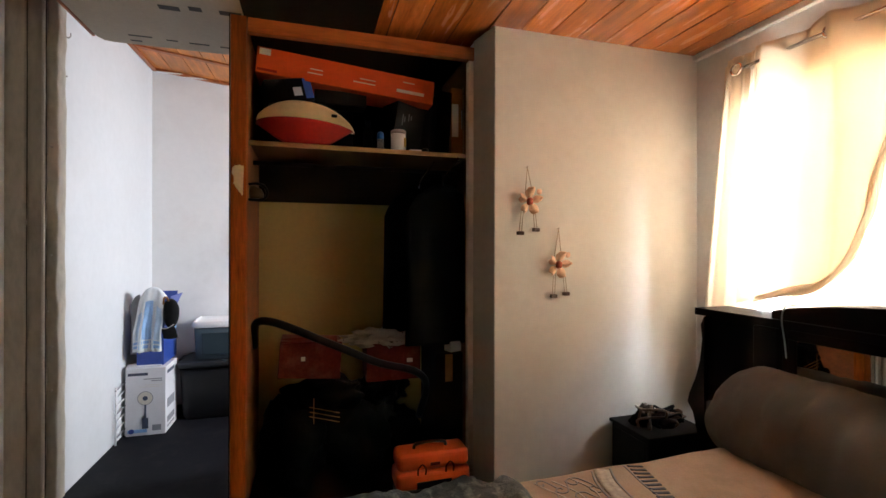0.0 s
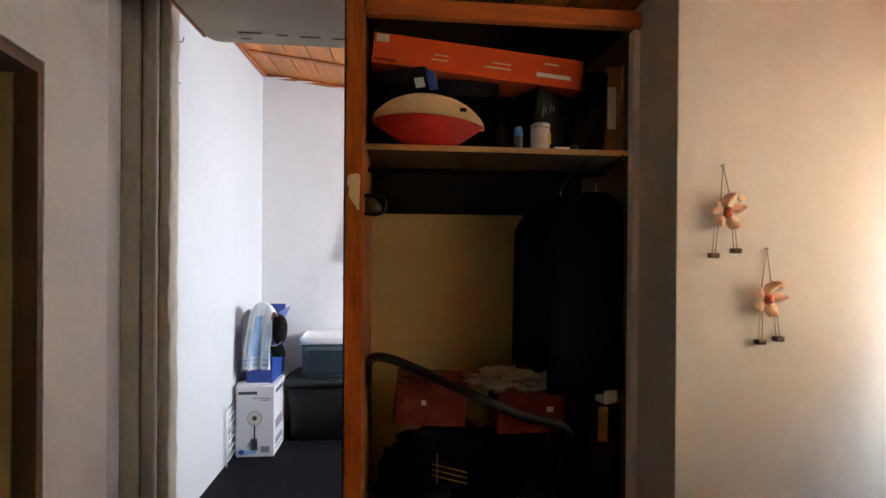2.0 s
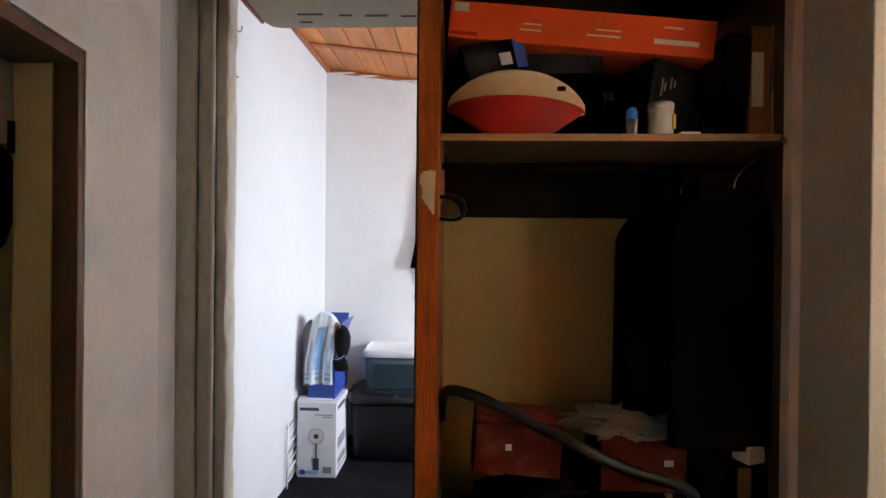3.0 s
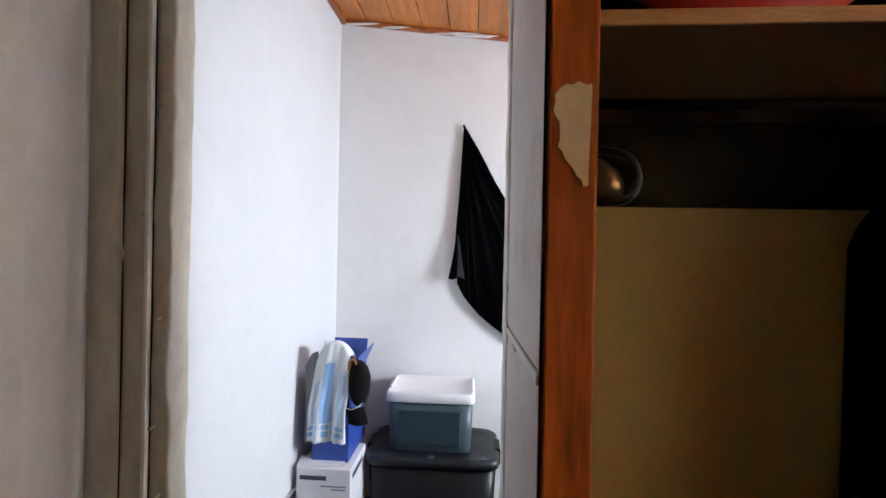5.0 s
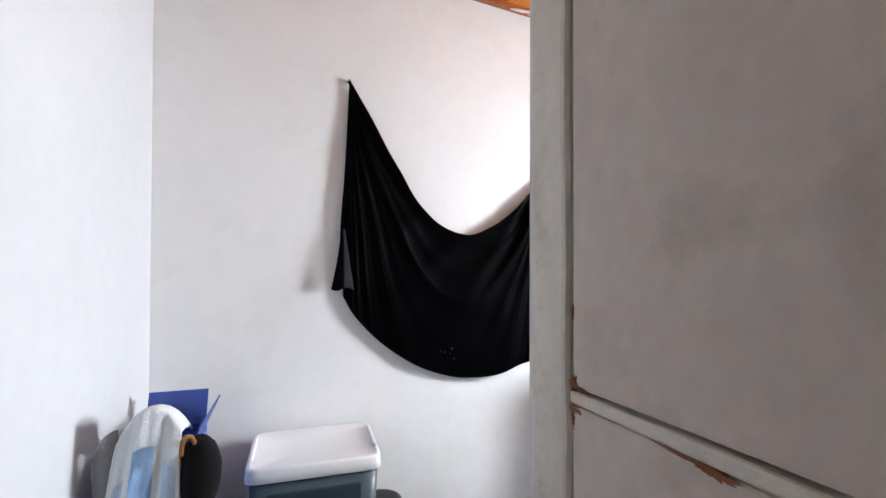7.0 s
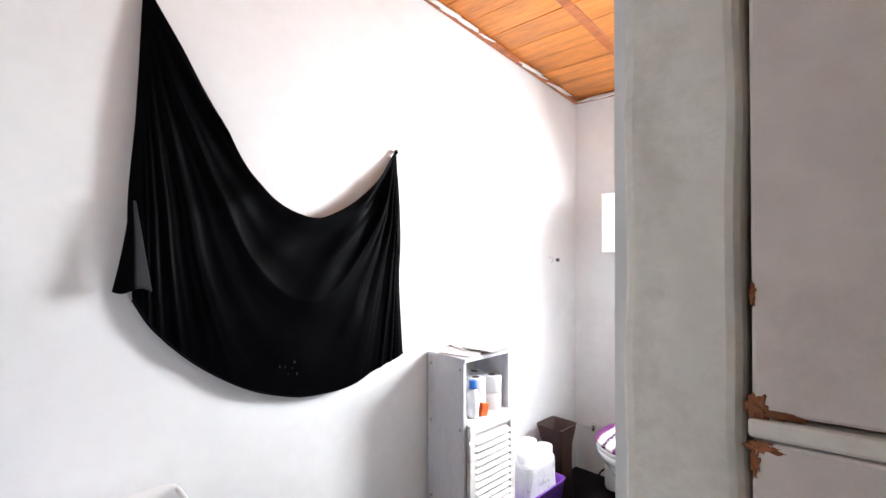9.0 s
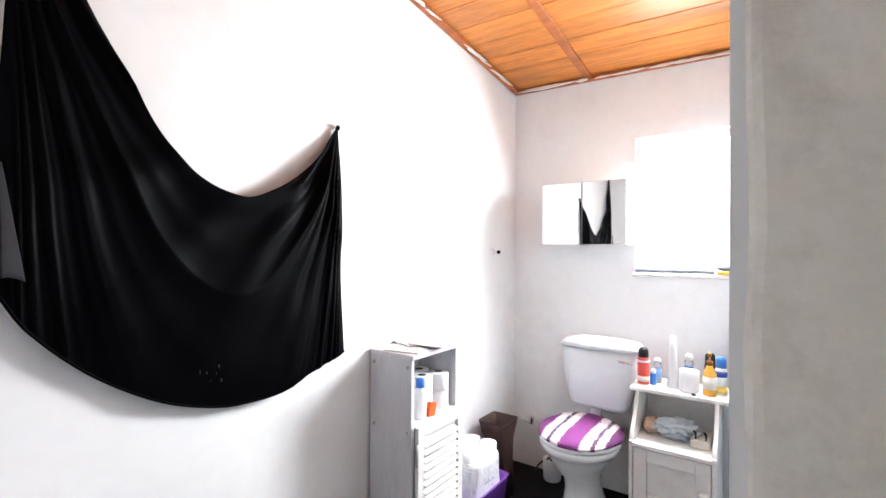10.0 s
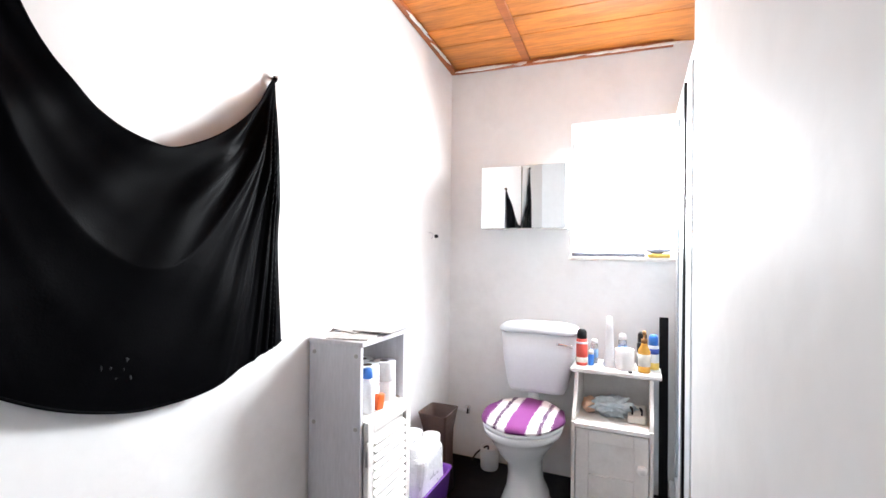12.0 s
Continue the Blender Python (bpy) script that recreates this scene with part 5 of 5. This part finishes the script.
sh = loft(bmesh.new(), [(1.19, 3.735, 0, .15, .1, .25), (1.19, 3.735, .2, .175, .12, .25), (1.19, 3.735, .205, .18, .125, .25), (1.19, 3.735, .2, .165, .11, .25), (1.19, 3.735, .02, .14, .09, .25)], 36)
part("body", sh, PURPLE, pc)
pk = thing("toilet_roll_pack", "plastic wrapped pack of white toilet rolls", "toilet rolls", (1.18, 3.735, .03))
for k in range(6):
    part("roll", roughen(turned(1.112 + .075 * (k % 3), 3.688 + .09 * (k // 3), .03, [(0, .02), (.004, .042), (.17, .044), (.345, .042), (.35, .02)], 20), .004, k + 2), PAPER, pk)
part("wrap", roughen(box(1.06, 1.315, 3.636, 3.828, .03, .35, .04, 4), .012, 9, 26), WRAP, pk, "crinkled clear wrap")
bn = thing("waste_bin", "dark brown square waste bin with flared rim", "bin", (1.47, 3.75, 0))
part("body", loft(bmesh.new(), [(1.5, 3.75, 0, .062, .06, .2), (1.5, 3.75, .2, .056, .055, .2), (1.49, 3.75, .3, .062, .06, .2), (1.485, 3.75, .4, .086, .076, .2), (1.485, 3.75, .408, .088, .078, .2), (1.485, 3.75, .404, .08, .07, .2), (1.49, 3.75, .3, .056, .054, .2), (1.5, 3.75, .1, .05, .049, .2)], 36), BROWNBIN, bn)

# ---- toilet ----
wc = thing("toilet", "white toilet with grey cistern", "toilet", (1.6, 3.33, 0))
part("pedestal", loft(bmesh.new(), [(1.57, 3.325, 0, .2, .115, .8), (1.57, 3.325, .03, .19, .105, .8), (1.575, 3.325, .1, .15, .082, .9), (1.57, 3.325, .17, .135, .078, 1), (1.56, 3.325, .225, .14, .085, 1), (1.55, 3.33, .28, .175, .12, 1), (1.545, 3.33, .33, .2, .155, 1), (1.54, 3.33, .355, .208, .165, 1), (1.54, 3.33, .362, .222, .18, 1), (1.54, 3.33, .385, .226, .186, 1), (1.54, 3.33, .395, .22, .18, 1)], 40), PORCELAIN, wc)
part("seat", loft(bmesh.new(), [(1.54, 3.33, .395, .225, .188, 1), (1.54, 3.33, .41, .232, .192, 1), (1.54, 3.33, .415, .228, .188, 1)], 40), LIDWHITE, wc)
cov = bmesh.new()
loft(cov, [(1.545, 3.33, .412, .225, .185, 1), (1.545, 3.33, .418, .236, .196, 1), (1.545, 3.33, .43, .232, .192, 1), (1.545, 3.33, .445, .2, .165, 1), (1.545, 3.33, .452, .12, .1, 1), (1.545, 3.33, .454, .02, .015, 1)], 56)
for v in cov.verts:
    v.co += Vector((0, 0, .008)) * noise.noise(v.co * 22) + noise.noise_vector(v.co * 16) * .006
part("lid_cover", cov, COTTON, wc, "knitted purple and white striped lid cover")
cis = part("cistern", loft(bmesh.new(), [(1.825, 3.318, .468, .05, .12, .5), (1.815, 3.318, .478, .072, .143, .45), (1.812, 3.318, .5, .08, .152, .42), (1.81, 3.312, .66, .088, .184, .4), (1.81, 3.31, .79, .09, .198, .4)], 40), CISTERN, wc, "grey plastic cistern")
part("cistern_lid", loft(bmesh.new(), [(1.805, 3.31, .789, .093, .201, .4), (1.805, 3.31, .796, .097, .206, .4), (1.805, 3.31, .808, .096, .205, .42), (1.808, 3.31, .824, .085, .188, .5), (1.812, 3.31, .836, .06, .14, .6), (1.815, 3.31, .842, .02, .05, .8)], 40), CISTERN, cis, "cistern lid")
part("flush_handle", tube(bmesh.new(), spline([(1.725, 3.2, .745), (1.71, 3.2, .745), (1.708, 3.17, .743), (1.706, 3.125, .738)], 5), .006, 8), CHROME, cis, "chrome flush handle")
part("outlet_pipe", tube(bmesh.new(), [(1.7, 3.3, .32), (1.8, 3.3, .3), (1.9, 3.3, .28)], .05, 14), PORCELAIN, wc)
part("flush_pipe", tube(bmesh.new(), [(1.79, 3.33, .48), (1.77, 3.33, .38)], .03, 12), LIDWHITE, wc)
simple("toilet_brush_pot", turned(1.82, 3.585, 0, [(0, .045), (.01, .05), (.115, .052), (.12, .05), (.118, .04), (.03, .038)]), LIDWHITE, "small white plastic pot on the floor by the toilet", "pot")
vl = thing("water_valve", "small chrome stop valve on a white pipe", "valve", (1.87, 3.75, .28))
part("pipe", tube(bmesh.new(), [(1.9, 3.83, .28), (1.87, 3.8, .28), (1.868, 3.74, .283)], .009, 8), LIDWHITE, vl)
part("tap", turned(1.868, 3.735, .268, [(0, .012), (.02, .014), (.034, .018), (.042, .016)]), CHROME, vl)
simple("thin_hose", tube(bmesh.new(), spline([(1.85, 3.7, .01), (1.83, 3.66, .07), (1.84, 3.6, .11), (1.86, 3.63, .02), (1.8, 3.66, .008)], 7), .005, 7), BLACKPLASTIC, "thin dark hose curling on the floor", "hose")

# ---- small white bathroom cabinet ----
bc = thing("bathroom_cabinet", "small white wooden cabinet with open shelf and panelled door", "cabinet", (1.7, 2.93, 0))
prof = spline([(1.545, 0, .434), (1.56, 0, .47), (1.625, 0, .55), (1.655, 0, .635)], 5)


def side(y):
    pts = [(1.535, .0), (1.535, .434)] + [(p.x, p.z) for p in prof] + [(1.88, .635), (1.88, 0)]
    bm = bmesh.new()
    a, b = [bm.verts.new((x, y, z)) for x, z in pts], [bm.verts.new((x, y + .016, z)) for x, z in pts]
    bm.faces.new(a), bm.faces.new(b[::-1])
    for i in range(len(pts)):
        j = (i + 1) % len(pts)
        bm.faces.new((a[i], b[i], b[j], a[j]))
    bmesh.ops.recalc_face_normals(bm, faces=bm.faces)
    return bm


part("side_panel", side(2.762), WHITEPAINT, bc), part("side_panel", side(3.09), WHITEPAINT, bc)
part("top", box(1.64, 1.885, 2.728, 3.128, .635, .655, .005), WHITEPAINT, bc)
part("shelf", box(1.525, 1.88, 2.778, 3.09, .415, .434, .003), WHITEPAINT, bc)
part("back_panel", box(1.872, 1.88, 2.778, 3.09, 0, .635), WHITEPAINT, bc)
part("plinth", box(1.54, 1.56, 2.778, 3.09, 0, .05), BAREWOOD, bc)
d = part("door", box(1.5462, 1.555, 2.782, 3.086, .055, .41, .002), WHITEPAINT, bc, "panelled door")
for y0, y1, z0, z1, nm in [(2.782, 2.84, .055, .41, "stile"), (3.03, 3.086, .055, .41, "stile"), (2.8405, 3.0295, .355, .41, "rail"), (2.8405, 3.0295, .055, .21, "rail")]:
    part(nm, box(1.533, 1.546, y0, y1, z0, z1, .003), WHITEPAINT, d)
part("knob", loft(bmesh.new(), [(1.522, 2.808, .255, .008, .012, 1), (1.518, 2.808, .265, .014, .019, 1), (1.518, 2.808, .278, .016, .021, 1), (1.52, 2.808, .29, .012, .015, 1)], 18), WHITEPAINT, d, "round white knob")


def can(name, label, x, y, z, r, h, body, cap, cap_h, bands=()):
    th = thing(name, label, "bottle", (x, y, z))
    part("body", turned(x, y, z, [(0, r * .92), (.004, r), (h - cap_h - .008, r), (h - cap_h, r * .8)]), body, th)
    part("cap", turned(x, y, z + h - cap_h, [(0, r * .88), (cap_h * .75, r * .84), (cap_h, r * .5)]), cap, th)
    for b0, b1, m in bands:
        part("label", turned(x, y, z + b0, [(0, r + .0008), (b1 - b0, r + .0008)]), m, th)


T = .655
can("spray_can", "red spray can with a black cap on the cabinet", 1.72, 3.083, T, .027, .175, REDCAN, BLACKPLASTIC, .045, [(.015, .04, LABEL), (.105, .115, WHITECARD)])
can("clear_bottle", "small clear bottle with pale label", 1.78, 3.03, T, .018, .12, CLEAR, LIDWHITE, .02, [(.03, .07, PALEBLUE)])
can("small_blue_tube", "small blue and white tube standing on the cabinet", 1.73, 3.04, T, .014, .075, BLUECAP, LIDWHITE, .02)
simple("white_candle_bottle", turned(1.74, 2.957, T, [(0, .026), (.008, .028), (.03, .022), (.06, .021), (.18, .017), (.24, .012), (.245, .004)]), LIDWHITE, "tall white tapering plastic bottle", "bottle")
can("blue_label_bottle", "clear bottle with a blue label at the back", 1.83, 2.9, T, .02, .15, CLEAR, LIDWHITE, .03, [(.05, .09, BLUECAP)])
roll = thing("toilet_roll", "single toilet paper roll standing on the small cabinet", "toilet roll", (1.72, 2.886, T))
part("paper", turned(1.72, 2.886, T, [(0, .04), (.002, .042), (.094, .042), (.096, .04)], 24), PAPER, roll)
part("core", turned(1.72, 2.886, T + .0955, [(0, .017), (.0012, .017)], 14), BROWNCARD, roll)
simple("black_button", turned(1.655, 2.86, T, [(0, .01), (.006, .01), (.008, .006)]), BLACKPLASTIC, "small black round cap lying on the cabinet", "cap")
pm = thing("pump_bottle", "amber pump soap bottle on the cabinet", "bottle", (1.7, 2.802, T))
part("body", turned(1.7, 2.802, T, [(0, .024), (.006, .027), (.1, .027), (.125, .014), (.135, .013)]), AMBER, pm)
part("label", turned(1.7, 2.802, T + .03, [(0, .0278), (.055, .0278)]), LABEL, pm)
part("pump", bx(turned(1.7, 2.802, T + .135, [(0, .014), (.018, .014), (.02, .005), (.045, .005)]), 1.672, 1.71, 2.794, 2.81, T + .175, T + .192, .004), BROWNCARD, pm, "brown pump head")
can("blue_spray_can", "white spray can with blue cap and yellow base", 1.75, 2.762, T, .024, .17, LIDWHITE, BLUECAP, .05, [(.008, .04, YELLOW), (.08, .105, BLUEBOX)])
can("black_spray_can", "dark spray can at the back of the cabinet", 1.81, 2.81, T, .025, .17, BLACKPLASTIC, BLACKPLASTIC, .05, [(.05, .07, LABEL)])
simple("cotton_bag", lump(bmesh.new(), (1.7, 2.94, .475), (.07, .09, .042), .5, 3, 6, 4), COTTONWOOL, "clear bag of cotton wool on the open shelf", "bag")
simple("pink_sachet", lump(bmesh.new(), (1.72, 3.045, .465), (.05, .035, .035), .4, 3, 2, 3), PETAL, "pinkish sachet on the open shelf", "sachet")
sc = thing("grey_tray", "small grey tray with dark clips on the open shelf", "tray", (1.72, 2.83, .434))
part("tray", box(1.62, 1.8, 2.79, 2.87, .434, .47, .006), LABEL, sc)
for y in (2.81, 2.85):
    part("clip", tube(bmesh.new(), spline([(1.64, y, .47), (1.64, y, .495), (1.65, y + .008, .5), (1.66, y, .48)], 4), .004, 6), BLACKPLASTIC, sc)
simple("leaning_board", tilted(box(-.006, .006, -.02, .02, 0, .9, .003), Matrix.Translation((1.77, 2.715, 0)) @ Matrix.Rotation(radians(4), 4, "Y")), BLACKCARD, "narrow black board standing beside the white cabinet", "board")

# ---- mirror cabinet, sill things, hook ----
mc = thing("mirror_cabinet", "wall cabinet with two mirrored doors", "mirror cabinet", (1.83, 3.4, 1.33))
part("body", box(1.772, 1.902, 3.172, 3.626, 1.333, 1.668, .002), WHITEPAINT, mc)
for y0, y1 in ((3.172, 3.4), (3.404, 3.626)):
    dd = part("door", box(1.762, 1.7715, y0, y1, 1.333, 1.668, .001), SCREW, mc)
    part("mirror", box(1.7595, 1.7618, y0 + .001, y1 - .001, 1.335, 1.666), MIRROR, dd, "mirror glass")
simple("rolled_grey_cloth", tube(bmesh.new(), [(1.9, 2.8 + .04 * k, 1.2 + .001 * (k % 3)) for k in range(10)], .014, 12), TEXTILE, "rolled grey cloth along the window sill", "cloth")
simple("blue_sponge_cloth", lump(bmesh.new(), (1.9, 2.74, 1.222), (.02, .06, .016), .25, 3, 1, 3), TEXTILE, "folded bluish cloth on the window sill", "cloth")
simple("yellow_sponge", box(1.88, 1.925, 2.685, 2.79, 1.186, 1.206, .006), YELLOW, "flat yellow sponge on the window sill", "sponge")
simple("round_wall_hook", turned(1.68, 3.862, 1.28, [(0, .004), (.004, .011), (.016, .011), (.02, .004)]), BLACKPLASTIC, "small round black hook on the wall", "hook")
simple("cup_hook", tube(bmesh.new(), spline([(1.6, 3.87, 1.305), (1.6, 3.85, 1.305), (1.6, 3.845, 1.285), (1.6, 3.855, 1.275)], 4), .003, 6), LIDWHITE, "tiny white painted hook in the wall", "hook")

# ---- shower front ----
sw = thing("shower_screen", "white framed glass shower screen", "shower screen", (1.42, 2.64, 0))
part("threshold", box(.955, 1.9, 2.6, 2.69, 0, .09, .008), PORCELAIN, sw)
part("top_rail", box(.955, 1.9, 2.625, 2.665, 1.86, 1.9, .004), LIDWHITE, sw)
part("wall_profile", box(1.872, 1.9, 2.63, 2.66, .09, 1.86, .003), LIDWHITE, sw)
part("wall_profile", box(.955, .985, 2.63, 2.66, .09, 1.86, .003), LIDWHITE, sw)
part("centre_profile", box(1.3, 1.33, 2.628, 2.664, .09, 1.86, .003), CHROME, sw)
for x0, x1, y in ((.985, 1.3, 2.642), (1.33, 1.872, 2.65)):
    g = part("glass_panel", box(x0, x1, y, y + .005, .09, 1.86), SHOWERGLASS, sw, "pale frosted glass")
part("door_profile", box(1.4, 1.56, 2.652, 2.668, .09, 1.86, .003), LIDWHITE, sw)
# Seal width is set so it reads as a line from the camera.
part("seal", box(1.34, 1.399, 2.656, 2.672, .09, 1.86), BLACKPLASTIC, sw, "dark rubber seal, width fitted to the camera's view")
part("fixed_profile", box(1.12, 1.298, 2.652, 2.666, .12, 1.86, .003), TILE, sw, "pale grey profile")
part("drip_rail", box(.985, 1.872, 2.628, 2.664, .09, .12, .003), LIDWHITE, sw)

for y, z in ((1.91, 1.974), (1.947, 1.984)):
    simple("wall_plug", lump(bmesh.new(), (-1.187 - .178 * (y - 1.882), y, z), (.003, .008, .004), .4, 3, int(y * 100), 2), BLACKPLASTIC, "small dark screw hole in the wall", "wall plug", "screw holes")
